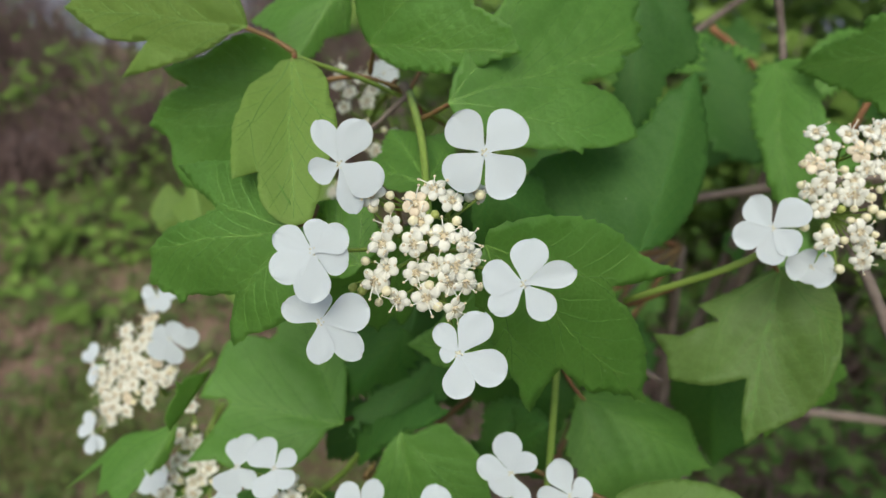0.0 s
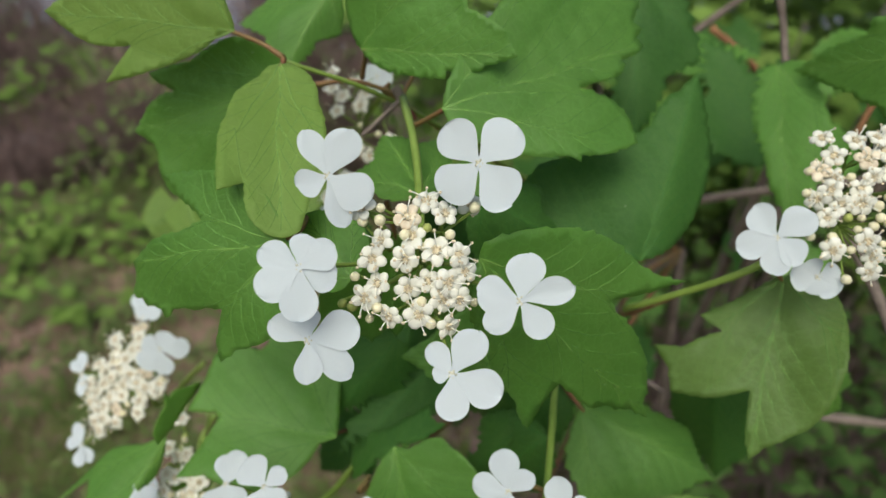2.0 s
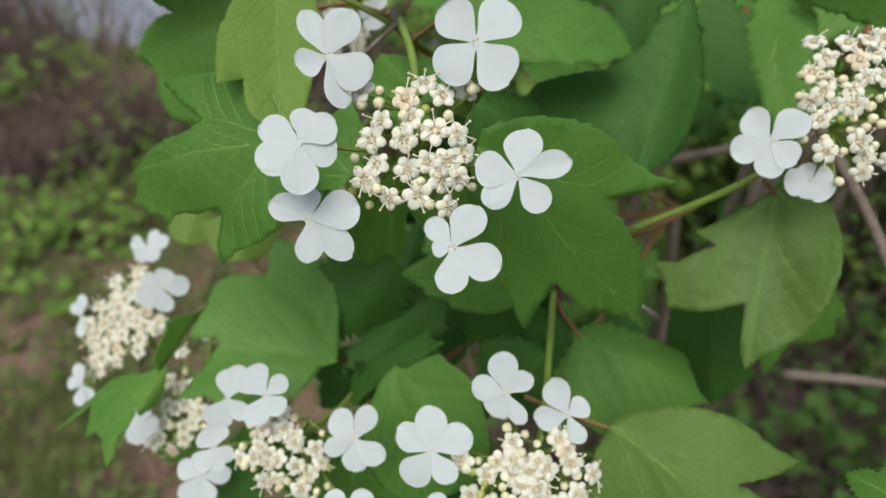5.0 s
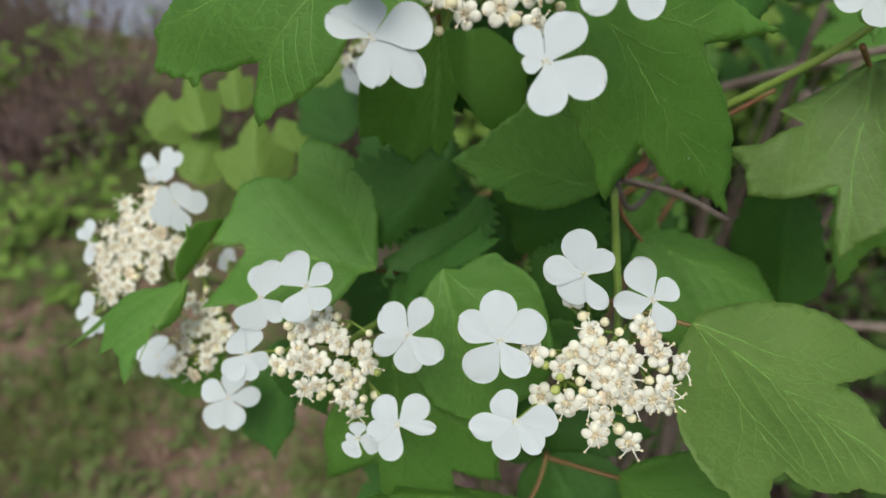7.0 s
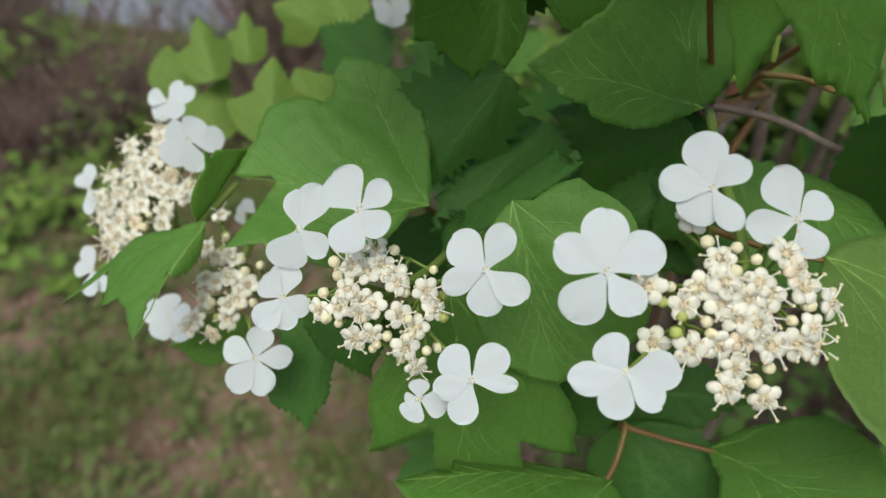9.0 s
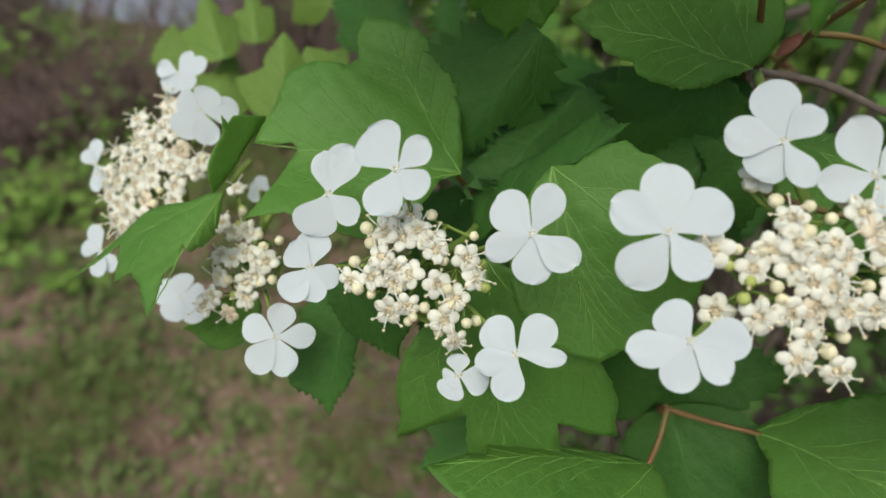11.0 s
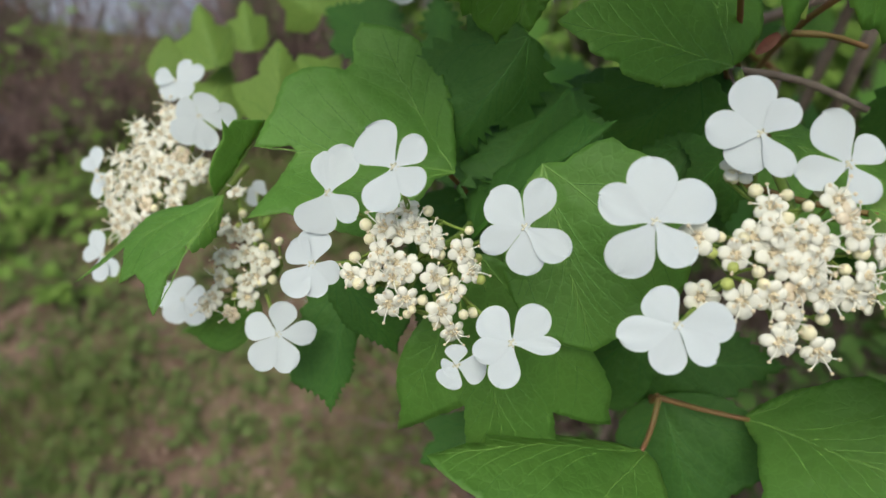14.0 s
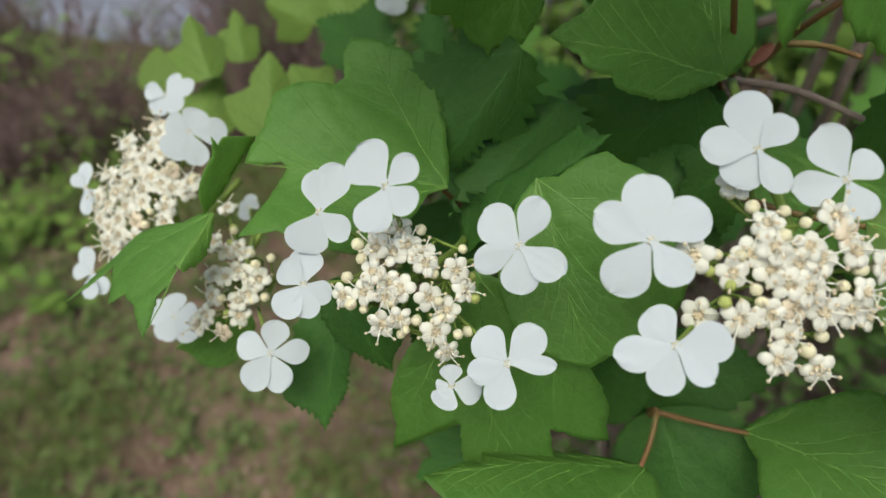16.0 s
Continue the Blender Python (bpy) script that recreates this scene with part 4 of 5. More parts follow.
leaf(shoot, (-2.84, 20.45, 149.6), (1.94, 18.42, 150.19), (-0.17, 19.02, 149.17), (-0.25, 19.94, 152.91), tooth=0.5, sinus=0.823, stalk=(-2.99, 21.65, 148.26), rim_a=[(0.168, 0.107, 0.05), (0.376, 0.13, 0.03), (0.6, 0.134, 0.01), (0.598, 0.09, 0), (0.794, 0.084, 0.03), (0.824, 0.053, 0), (1, 0, 0.02)], rim_b=[(-0.053, 0.098, 0.05), (-0.079, 0.26, 0.06), (0.059, 0.506, 0.06), (0.363, 0.587, 0.05), (0.571, 0.578, 0.03), (0.67, 0.384, 0), (0.713, 0.238, 0.03), (0.833, 0.187, 0.02), (0.93, 0.131, 0.01), (0.938, 0.09, 0), (1, 0, 0.02)])
leaf(shoot, (-0.14, 17.85, 148.79), (6.05, 21.11, 149.8), (5.6, 18.54, 147.61), (3.02, 21.67, 152.13), tooth=0.5, sinus=0.701, stalk=(-1.18, 19.4, 147.5), rim_a=[(0.034, 0.138, 0.05), (0.229, 0.29, 0.04), (0.304, 0.325, 0), (0.411, 0.355, 0.02), (0.446, 0.4, 0), (0.465, 0.372, 0), (0.58, 0.406, 0.02), (0.751, 0.404, 0.01), (0.768, 0.286, 0.03), (0.722, 0.194, 0.02), (0.587, 0.094, 0.03), (0.688, 0.099, 0.01), (0.814, 0.097, 0.03), (0.856, 0.059, 0.02), (0.84, 0.033, 0), (0.935, 0.03, 0.01), (1, 0, 0.02)], rim_b=[(0.106, 0.143, 0.05), (0.332, 0.299, 0.05), (0.699, 0.454, 0.05), (0.899, 0.347, 0.03), (1.082, 0.222, 0.02), (0.988, 0.117, 0), (1.019, 0.072, 0.02), (0.98, 0.045, 0), (1, 0, 0.02)])
leaf(shoot, (-4.65, 25.59, 150.16), (-6.16, 23.5, 147.71), (-8.27, 25.38, 148.81), (-4.25, 25.26, 148.56), tooth=0.3, sinus=0.823)
leaf(shoot, (7.06, 27.36, 150.64), (7.07, 23.63, 145.5), (5.32, 25.86, 147.41), (9.79, 25.83, 147.83), tooth=0.5, sinus=0.755, skin="deep")
leaf(shoot, (-0.6, 16.76, 146.56), (-2.1, 19.67, 147.05), (-2.85, 18.1, 146.34), (-0.02, 19.74, 146.91), tooth=0.4, sinus=0.755)
shoot = leafy_shoot("shoot of large dull green leaves below a budding flower head", [(7.04, 20.17, 139.69), (9.11, 18.69, 142.32)])
leaf(shoot, (6.3, 17.3, 144.22), (8.22, 21.74, 148.76), (2.3, 19.3, 145.11), (9.03, 20.46, 146.37), tooth=0.5, sinus=0.755, skin="deep", rim_a=[(-0.064, 0.244, 0.08), (-0.001, 0.493, 0.05), (0.12, 0.668, 0.03), (0.328, 0.601, 0.03), (0.469, 0.297, 0.02), (0.658, 0.149, 0.02), (0.843, 0.108, 0.03), (0.875, 0.065, 0), (1, 0, 0.02)], rim_b=[(0.128, 0.134, 0.05), (0.399, 0.211, 0.04), (0.656, 0.183, 0.04), (0.884, 0.067, 0.02), (1, 0, 0.02)])
leaf(shoot, (15.38, 20.02, 150.29), (12.86, 24.62, 148.11), (13.88, 22.89, 150.36), (14.38, 21.08, 147.5), tooth=0.8, sinus=0.823, rim_a=[(0.142, 0.225, 0.05), (0.357, 0.253, 0.03), (0.479, 0.248, 0.01), (0.517, 0.166, 0), (0.637, 0.146, 0.02), (0.824, 0.076, 0.02), (1, 0, 0.02)], rim_b=[(0.12, 0.291, 0.05), (0.332, 0.341, 0.02), (0.411, 0.257, 0), (0.537, 0.214, 0.01), (0.576, 0.171, 0), (0.769, 0.095, 0.03), (1, 0, 0.02)])
leaf(shoot, (12.7, 25.78, 147.97), (12.62, 20.09, 143.3), (11.94, 24.3, 146.03), (13.82, 22.32, 146.62), tooth=0.3, sinus=0.823, plain='ab')
leaf(shoot, (11.12, 17.65, 143.61), (9.96, 13.88, 139.11), (7.43, 16.7, 141.11), (12.35, 15.01, 142.63), tooth=0.3, sinus=0.62, wave=0.045, quilt=0.014, stalk=(10.27, 17.07, 144.26), rim_a=[(0.109, 0.125, 0.04), (0.31, 0.369, 0), (0.37, 0.244, 0), (0.502, 0.421, 0.02), (0.521, 0.576, 0), (0.628, 0.472, 0.02), (0.756, 0.439, 0), (0.724, 0.203, 0.05), (0.646, 0.055, 0), (0.861, 0.042, 0), (1, 0, 0.02)], rim_b=[(-0.005, 0.136, 0.05), (0.058, 0.258, 0.06), (0.306, 0.339, 0.06), (0.53, 0.331, 0.04), (0.772, 0.236, 0.04), (0.817, 0.178, 0), (0.917, 0.06, 0.02), (1, 0, 0.02)], skin="olive")
leaf(shoot, (10.45, 18.28, 138.88), (11.49, 17.42, 133.53), (9.77, 19.55, 135.72), (12.75, 17.88, 135.61), tooth=0.4, sinus=0.823, plain='ab', skin="deep")
leaf(shoot, (12.96, 18.28, 140), (15.23, 17.72, 137.47), (13.02, 17.5, 135.37), (14.59, 17.8, 138.87), tooth=0.6, sinus=0.755)
leaf(shoot, (14.73, 19.06, 138.17), (16.17, 19.05, 136.03), (14.9, 19.64, 135.64), (16.74, 19.64, 137.11), tooth=0.6, sinus=0.688)
shoot = leafy_shoot("low shoot of wide green leaves on forked red stalks", [(3.25, 15.31, 129.65), (2.34, 12.95, 131.14)])
leaf(shoot, (5.71, 12.53, 137.79), (11.16, 9.21, 135.27), (11.4, 12.01, 136.87), (6.73, 8.03, 136.16), tooth=0.4, arch=0.01, sinus=0.674, stalk=(3, 13.43, 138), skin="olive", rim_a=[(0.023, 0.086, 0.04), (0.128, 0.218, 0.02), (0.291, 0.337, 0.03), (0.505, 0.408, 0.03), (0.653, 0.408, 0.01), (0.772, 0.433, 0.01), (0.709, 0.304, 0.03), (0.583, 0.148, 0), (0.7, 0.172, 0.04), (0.795, 0.122, 0.02), (0.871, 0.082, 0.03), (0.868, 0.045, 0), (1, 0, 0.02)], rim_b=[(0.006, 0.247, 0.03), (0.092, 0.43, 0.02), (0.139, 0.506, 0.02), (0.217, 0.56, 0.02), (0.323, 0.596, 0.02), (0.361, 0.581, 0), (0.413, 0.605, 0.01), (0.469, 0.653, 0), (0.495, 0.537, 0.03), (0.483, 0.426, 0.02), (0.515, 0.361, 0), (0.566, 0.364, 0), (0.689, 0.305, 0.03), (0.8, 0.189, 0.02), (0.885, 0.148, 0.02), (1, 0, 0.02)])
leaf(shoot, (5.32, 17.18, 137.44), (10.3, 15.63, 135.63), (5.95, 14.28, 135.33), (9.13, 17.7, 136.45), tooth=0.3, sinus=0.823, plain='ab', stalk=(4.35, 17.8, 139.0))
leaf(shoot, (1.87, 11.7, 130.25), (-4.34, 10.55, 131.62), (-2.26, 11.81, 130.62), (-1.37, 8.22, 130.94), tooth=0.12, sinus=0.755, stalk=(2.36, 12.92, 131.12), rim_a=[(0.134, 0.048, 0.03), (0.334, 0.132, 0.02), (0.484, 0.189, 0.02), (0.63, 0.111, 0), (0.703, 0.151, 0.01), (0.754, 0.034, 0), (0.84, 0.045, 0.02), (0.953, 0.007, 0.01), (1, 0, 0.02)], rim_b=[(0.013, 0.147, 0.05), (0.068, 0.337, 0.05), (0.35, 0.463, 0.05), (0.606, 0.438, 0.03), (0.742, 0.307, 0.02), (0.852, 0.203, 0.03), (0.942, 0.106, 0.03), (1, 0, 0.02)])
leaf(shoot, (4.73, 12.51, 130.76), (7.87, 8.52, 132.45), (6.97, 11.67, 133.34), (4.54, 8.16, 130.5), tooth=0.3, sinus=0.755, stalk=(2.36, 12.92, 131.12), rim_a=[(0.128, 0.145, 0.04), (0.324, 0.266, 0.03), (0.517, 0.379, 0.04), (0.76, 0.326, 0.03), (0.873, 0.2, 0.02), (1, 0, 0.02)], rim_b=[(0.148, 0.118, 0.04), (0.285, 0.322, 0.03), (0.375, 0.55, 0.05), (0.577, 0.568, 0.05), (0.801, 0.357, 0.03), (1, 0, 0.02)])
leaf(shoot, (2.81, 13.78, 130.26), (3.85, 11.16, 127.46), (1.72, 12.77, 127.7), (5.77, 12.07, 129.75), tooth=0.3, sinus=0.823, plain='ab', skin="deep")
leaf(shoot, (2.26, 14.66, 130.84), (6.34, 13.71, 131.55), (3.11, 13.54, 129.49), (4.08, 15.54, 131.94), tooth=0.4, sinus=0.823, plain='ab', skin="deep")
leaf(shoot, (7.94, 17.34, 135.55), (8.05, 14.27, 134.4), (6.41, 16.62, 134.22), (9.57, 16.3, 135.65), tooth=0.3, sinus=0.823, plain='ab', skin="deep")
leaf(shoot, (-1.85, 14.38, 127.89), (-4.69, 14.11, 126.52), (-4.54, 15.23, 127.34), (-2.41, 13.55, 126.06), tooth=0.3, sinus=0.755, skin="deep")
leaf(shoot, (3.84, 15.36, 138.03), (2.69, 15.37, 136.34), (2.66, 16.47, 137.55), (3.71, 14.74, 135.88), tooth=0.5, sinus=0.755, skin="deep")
leaf(shoot, (12.54, 8.69, 139.43), (11.72, 10.45, 138.63), (11.51, 8.96, 138.04), (12.66, 10.49, 139.46), tooth=0.7, sinus=0.688)
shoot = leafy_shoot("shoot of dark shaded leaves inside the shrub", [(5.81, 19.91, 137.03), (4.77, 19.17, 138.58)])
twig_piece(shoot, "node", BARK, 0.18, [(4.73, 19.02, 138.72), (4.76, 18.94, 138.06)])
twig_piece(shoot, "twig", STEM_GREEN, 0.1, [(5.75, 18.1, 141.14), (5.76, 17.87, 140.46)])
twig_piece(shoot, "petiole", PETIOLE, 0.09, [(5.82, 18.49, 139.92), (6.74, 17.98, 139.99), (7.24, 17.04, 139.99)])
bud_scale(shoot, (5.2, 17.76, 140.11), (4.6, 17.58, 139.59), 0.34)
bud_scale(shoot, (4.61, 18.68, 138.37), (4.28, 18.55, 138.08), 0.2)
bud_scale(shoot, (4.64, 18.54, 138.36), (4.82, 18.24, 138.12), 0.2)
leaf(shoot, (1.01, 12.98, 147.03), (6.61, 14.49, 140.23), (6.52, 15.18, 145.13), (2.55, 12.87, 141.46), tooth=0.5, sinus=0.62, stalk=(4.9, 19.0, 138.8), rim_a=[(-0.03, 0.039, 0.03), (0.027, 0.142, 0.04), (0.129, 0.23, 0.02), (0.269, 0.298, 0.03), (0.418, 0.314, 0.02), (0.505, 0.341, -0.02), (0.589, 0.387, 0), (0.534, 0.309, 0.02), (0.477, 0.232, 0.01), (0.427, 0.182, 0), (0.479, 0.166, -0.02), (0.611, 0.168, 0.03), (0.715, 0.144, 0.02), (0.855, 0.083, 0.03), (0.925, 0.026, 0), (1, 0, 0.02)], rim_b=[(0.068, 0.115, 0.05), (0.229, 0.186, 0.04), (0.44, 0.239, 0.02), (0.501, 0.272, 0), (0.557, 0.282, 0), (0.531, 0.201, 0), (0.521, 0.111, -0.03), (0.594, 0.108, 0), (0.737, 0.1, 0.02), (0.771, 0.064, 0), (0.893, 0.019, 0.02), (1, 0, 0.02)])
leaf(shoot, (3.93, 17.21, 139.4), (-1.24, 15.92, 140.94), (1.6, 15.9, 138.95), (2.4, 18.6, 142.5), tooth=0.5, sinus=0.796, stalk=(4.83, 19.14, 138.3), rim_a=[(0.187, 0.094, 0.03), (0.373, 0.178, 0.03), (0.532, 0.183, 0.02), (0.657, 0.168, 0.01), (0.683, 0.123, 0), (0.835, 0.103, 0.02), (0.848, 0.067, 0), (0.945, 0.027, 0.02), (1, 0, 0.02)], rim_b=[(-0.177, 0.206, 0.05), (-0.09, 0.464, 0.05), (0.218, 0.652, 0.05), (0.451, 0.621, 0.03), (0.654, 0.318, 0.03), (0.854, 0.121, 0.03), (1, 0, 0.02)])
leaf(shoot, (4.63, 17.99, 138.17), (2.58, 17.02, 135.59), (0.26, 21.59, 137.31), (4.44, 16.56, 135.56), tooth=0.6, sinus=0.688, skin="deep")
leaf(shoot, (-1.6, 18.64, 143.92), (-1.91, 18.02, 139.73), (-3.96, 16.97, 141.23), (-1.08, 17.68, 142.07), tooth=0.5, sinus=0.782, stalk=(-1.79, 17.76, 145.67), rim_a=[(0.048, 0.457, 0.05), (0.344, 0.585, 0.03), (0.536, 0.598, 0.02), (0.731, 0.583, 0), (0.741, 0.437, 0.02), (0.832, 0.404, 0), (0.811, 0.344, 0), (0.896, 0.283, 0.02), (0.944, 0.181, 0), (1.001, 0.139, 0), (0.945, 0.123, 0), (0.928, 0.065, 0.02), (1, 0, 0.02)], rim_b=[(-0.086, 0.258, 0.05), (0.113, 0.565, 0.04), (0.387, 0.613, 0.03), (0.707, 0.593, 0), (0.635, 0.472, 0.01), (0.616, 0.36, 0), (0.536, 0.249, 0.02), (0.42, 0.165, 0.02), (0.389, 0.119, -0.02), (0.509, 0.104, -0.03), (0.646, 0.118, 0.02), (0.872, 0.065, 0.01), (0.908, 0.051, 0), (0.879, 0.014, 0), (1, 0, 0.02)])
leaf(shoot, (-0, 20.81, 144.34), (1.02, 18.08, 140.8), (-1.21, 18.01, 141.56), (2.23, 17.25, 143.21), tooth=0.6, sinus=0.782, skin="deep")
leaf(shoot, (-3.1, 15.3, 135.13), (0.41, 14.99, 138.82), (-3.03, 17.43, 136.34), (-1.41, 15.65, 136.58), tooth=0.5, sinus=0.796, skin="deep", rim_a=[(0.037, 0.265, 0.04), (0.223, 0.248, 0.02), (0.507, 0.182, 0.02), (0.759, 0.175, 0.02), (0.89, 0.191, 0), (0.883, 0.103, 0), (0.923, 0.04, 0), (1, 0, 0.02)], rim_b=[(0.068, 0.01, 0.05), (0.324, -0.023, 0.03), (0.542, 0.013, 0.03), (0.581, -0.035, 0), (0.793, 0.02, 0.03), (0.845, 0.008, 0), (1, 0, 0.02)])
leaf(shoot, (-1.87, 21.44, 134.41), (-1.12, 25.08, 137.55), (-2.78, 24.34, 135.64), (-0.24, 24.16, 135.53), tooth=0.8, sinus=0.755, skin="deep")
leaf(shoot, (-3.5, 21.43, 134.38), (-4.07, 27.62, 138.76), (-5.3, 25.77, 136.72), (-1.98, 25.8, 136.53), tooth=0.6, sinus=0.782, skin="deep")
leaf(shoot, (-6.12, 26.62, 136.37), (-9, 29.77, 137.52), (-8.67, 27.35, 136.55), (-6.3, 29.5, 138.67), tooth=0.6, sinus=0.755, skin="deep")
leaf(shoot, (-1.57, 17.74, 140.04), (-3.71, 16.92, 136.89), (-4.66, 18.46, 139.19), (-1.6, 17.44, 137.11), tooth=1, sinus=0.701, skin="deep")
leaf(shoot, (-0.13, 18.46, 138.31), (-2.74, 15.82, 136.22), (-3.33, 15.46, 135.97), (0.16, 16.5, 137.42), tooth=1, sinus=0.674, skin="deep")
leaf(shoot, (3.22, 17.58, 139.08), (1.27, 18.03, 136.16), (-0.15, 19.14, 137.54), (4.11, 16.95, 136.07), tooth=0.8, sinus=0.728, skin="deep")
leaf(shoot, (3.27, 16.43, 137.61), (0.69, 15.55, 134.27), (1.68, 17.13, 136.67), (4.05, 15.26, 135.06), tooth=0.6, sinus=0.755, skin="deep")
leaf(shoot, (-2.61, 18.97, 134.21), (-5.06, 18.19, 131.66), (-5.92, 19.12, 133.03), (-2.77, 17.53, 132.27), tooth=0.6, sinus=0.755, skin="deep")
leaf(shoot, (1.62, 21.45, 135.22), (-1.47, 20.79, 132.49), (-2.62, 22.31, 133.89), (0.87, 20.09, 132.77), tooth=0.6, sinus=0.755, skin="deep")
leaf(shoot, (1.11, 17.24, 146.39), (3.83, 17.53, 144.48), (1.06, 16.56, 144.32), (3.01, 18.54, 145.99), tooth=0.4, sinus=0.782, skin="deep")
leaf(shoot, (-2.25, 13.77, 145.68), (-3.71, 15.31, 146.65), (-2.49, 15.77, 147.01), (-4.07, 14.19, 145.28), tooth=0.2, sinus=0.823)
shoot = leafy_shoot("shoot of dusty green leaves overhanging open ground", [(-2.6, 20.64, 133.1), (-3.43, 19.18, 134.53)])
leaf(shoot, (-3.59, 15.76, 136.96), (-9.05, 16.19, 137.47), (-6.13, 19.19, 139.91), (-8.82, 14.06, 136.57), tooth=0.3, sinus=0.62, stalk=(-3.11, 18.66, 134.64), rim_a=[(0.03, 0.229, 0.03), (0.069, 0.415, 0.03), (0.187, 0.606, 0.03), (0.318, 0.71, 0.02), (0.426, 0.743, 0), (0.579, 0.758, 0.01), (0.61, 0.649, 0.03), (0.582, 0.518, 0), (0.619, 0.461, -0.03), (0.795, 0.462, 0.02), (0.915, 0.39, 0.03), (0.941, 0.214, 0.02), (1, 0, 0.02)], rim_b=[(0.091, 0.061, 0.04), (0.178, 0.246, 0.03), (0.386, 0.442, 0.03), (0.624, 0.408, 0.02), (0.75, 0.372, 0), (0.919, 0.416, 0.02), (0.835, 0.203, 0), (0.782, 0.006, 0), (0.817, -0.023, 0), (1, 0, 0.02)])
leaf(shoot, (-10.13, 16.07, 136.04), (-11.24, 12.58, 134.53), (-12.86, 14.79, 134.95), (-10.65, 14.4, 134.66), tooth=0.5, sinus=0.62, rim_a=[(0.124, 0.188, 0.02), (0.238, 0.463, 0.03), (0.48, 0.572, 0.02), (0.862, 0.732, 0.01), (0.539, 0.512, 0), (0.688, 0.427, 0.01), (0.823, 0.373, 0), (0.743, 0.285, 0.01), (0.806, 0.175, 0.02), (1, 0, 0.02)], rim_b=[(0.202, 0.064, 0.04), (0.376, 0.071, 0.02), (0.508, 0.023, 0.01), (0.469, -0.044, 0), (0.591, -0.002, 0.03), (0.72, -0.045, 0.02), (0.859, -0.009, 0.01), (1, 0, 0.02)])
leaf(shoot, (-9, 17.41, 137.73), (-10.19, 15.51, 136.34), (-9.86, 16.28, 138.32), (-9.86, 16.91, 136.08), tooth=0.4, sinus=0.823, rim_a=[(0.138, 0.195, 0.02), (0.262, 0.344, 0.01), (0.37, 0.357, 0), (0.348, 0.459, 0), (0.492, 0.343, -0.02), (0.669, 0.318, 0.02), (0.895, 0.204, 0.03), (1, 0, 0.02)], rim_b=[(0.195, -0.004, 0), (0.536, -0.016, -0.04), (1, 0, 0.02)])
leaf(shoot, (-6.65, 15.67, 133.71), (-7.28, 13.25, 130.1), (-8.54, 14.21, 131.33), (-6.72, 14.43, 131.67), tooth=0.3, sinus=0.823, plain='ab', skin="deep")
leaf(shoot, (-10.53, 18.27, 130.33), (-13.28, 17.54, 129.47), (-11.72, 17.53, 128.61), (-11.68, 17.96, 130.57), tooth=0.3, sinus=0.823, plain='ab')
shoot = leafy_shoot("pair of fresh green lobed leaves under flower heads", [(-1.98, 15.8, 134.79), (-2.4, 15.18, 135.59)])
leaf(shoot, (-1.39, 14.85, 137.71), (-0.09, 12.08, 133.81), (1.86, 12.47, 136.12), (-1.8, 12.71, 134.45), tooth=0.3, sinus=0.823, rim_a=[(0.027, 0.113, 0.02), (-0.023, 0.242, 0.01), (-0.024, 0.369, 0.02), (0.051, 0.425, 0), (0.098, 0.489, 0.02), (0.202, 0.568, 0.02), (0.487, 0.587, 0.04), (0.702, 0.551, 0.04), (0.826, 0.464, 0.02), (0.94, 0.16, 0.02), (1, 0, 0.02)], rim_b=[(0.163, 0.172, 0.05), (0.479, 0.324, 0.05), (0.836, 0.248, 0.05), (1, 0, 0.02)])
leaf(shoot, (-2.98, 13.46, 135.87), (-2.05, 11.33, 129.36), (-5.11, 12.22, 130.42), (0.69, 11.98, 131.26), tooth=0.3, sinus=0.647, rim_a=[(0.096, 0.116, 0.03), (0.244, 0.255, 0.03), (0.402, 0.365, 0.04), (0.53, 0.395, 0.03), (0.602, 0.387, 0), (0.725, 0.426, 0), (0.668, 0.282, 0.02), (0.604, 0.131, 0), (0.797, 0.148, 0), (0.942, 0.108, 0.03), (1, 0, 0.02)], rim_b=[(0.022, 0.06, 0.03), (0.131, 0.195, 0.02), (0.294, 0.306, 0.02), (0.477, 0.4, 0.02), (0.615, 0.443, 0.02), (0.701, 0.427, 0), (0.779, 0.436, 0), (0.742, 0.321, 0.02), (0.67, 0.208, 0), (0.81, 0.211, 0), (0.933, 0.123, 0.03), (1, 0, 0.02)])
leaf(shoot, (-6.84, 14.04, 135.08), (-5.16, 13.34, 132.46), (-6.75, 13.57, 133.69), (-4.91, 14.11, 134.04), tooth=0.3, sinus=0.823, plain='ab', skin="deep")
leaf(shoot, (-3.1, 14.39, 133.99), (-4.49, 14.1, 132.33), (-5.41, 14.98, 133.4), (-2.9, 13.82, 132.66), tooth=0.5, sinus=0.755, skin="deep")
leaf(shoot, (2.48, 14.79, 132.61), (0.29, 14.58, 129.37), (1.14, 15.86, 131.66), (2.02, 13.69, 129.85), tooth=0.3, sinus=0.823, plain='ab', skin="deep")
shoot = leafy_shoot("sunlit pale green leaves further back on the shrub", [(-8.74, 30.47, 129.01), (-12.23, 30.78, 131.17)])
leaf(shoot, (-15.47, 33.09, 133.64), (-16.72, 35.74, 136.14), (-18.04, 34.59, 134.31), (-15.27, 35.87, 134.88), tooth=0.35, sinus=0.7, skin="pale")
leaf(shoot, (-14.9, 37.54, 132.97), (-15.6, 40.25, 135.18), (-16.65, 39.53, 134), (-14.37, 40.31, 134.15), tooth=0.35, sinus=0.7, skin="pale")
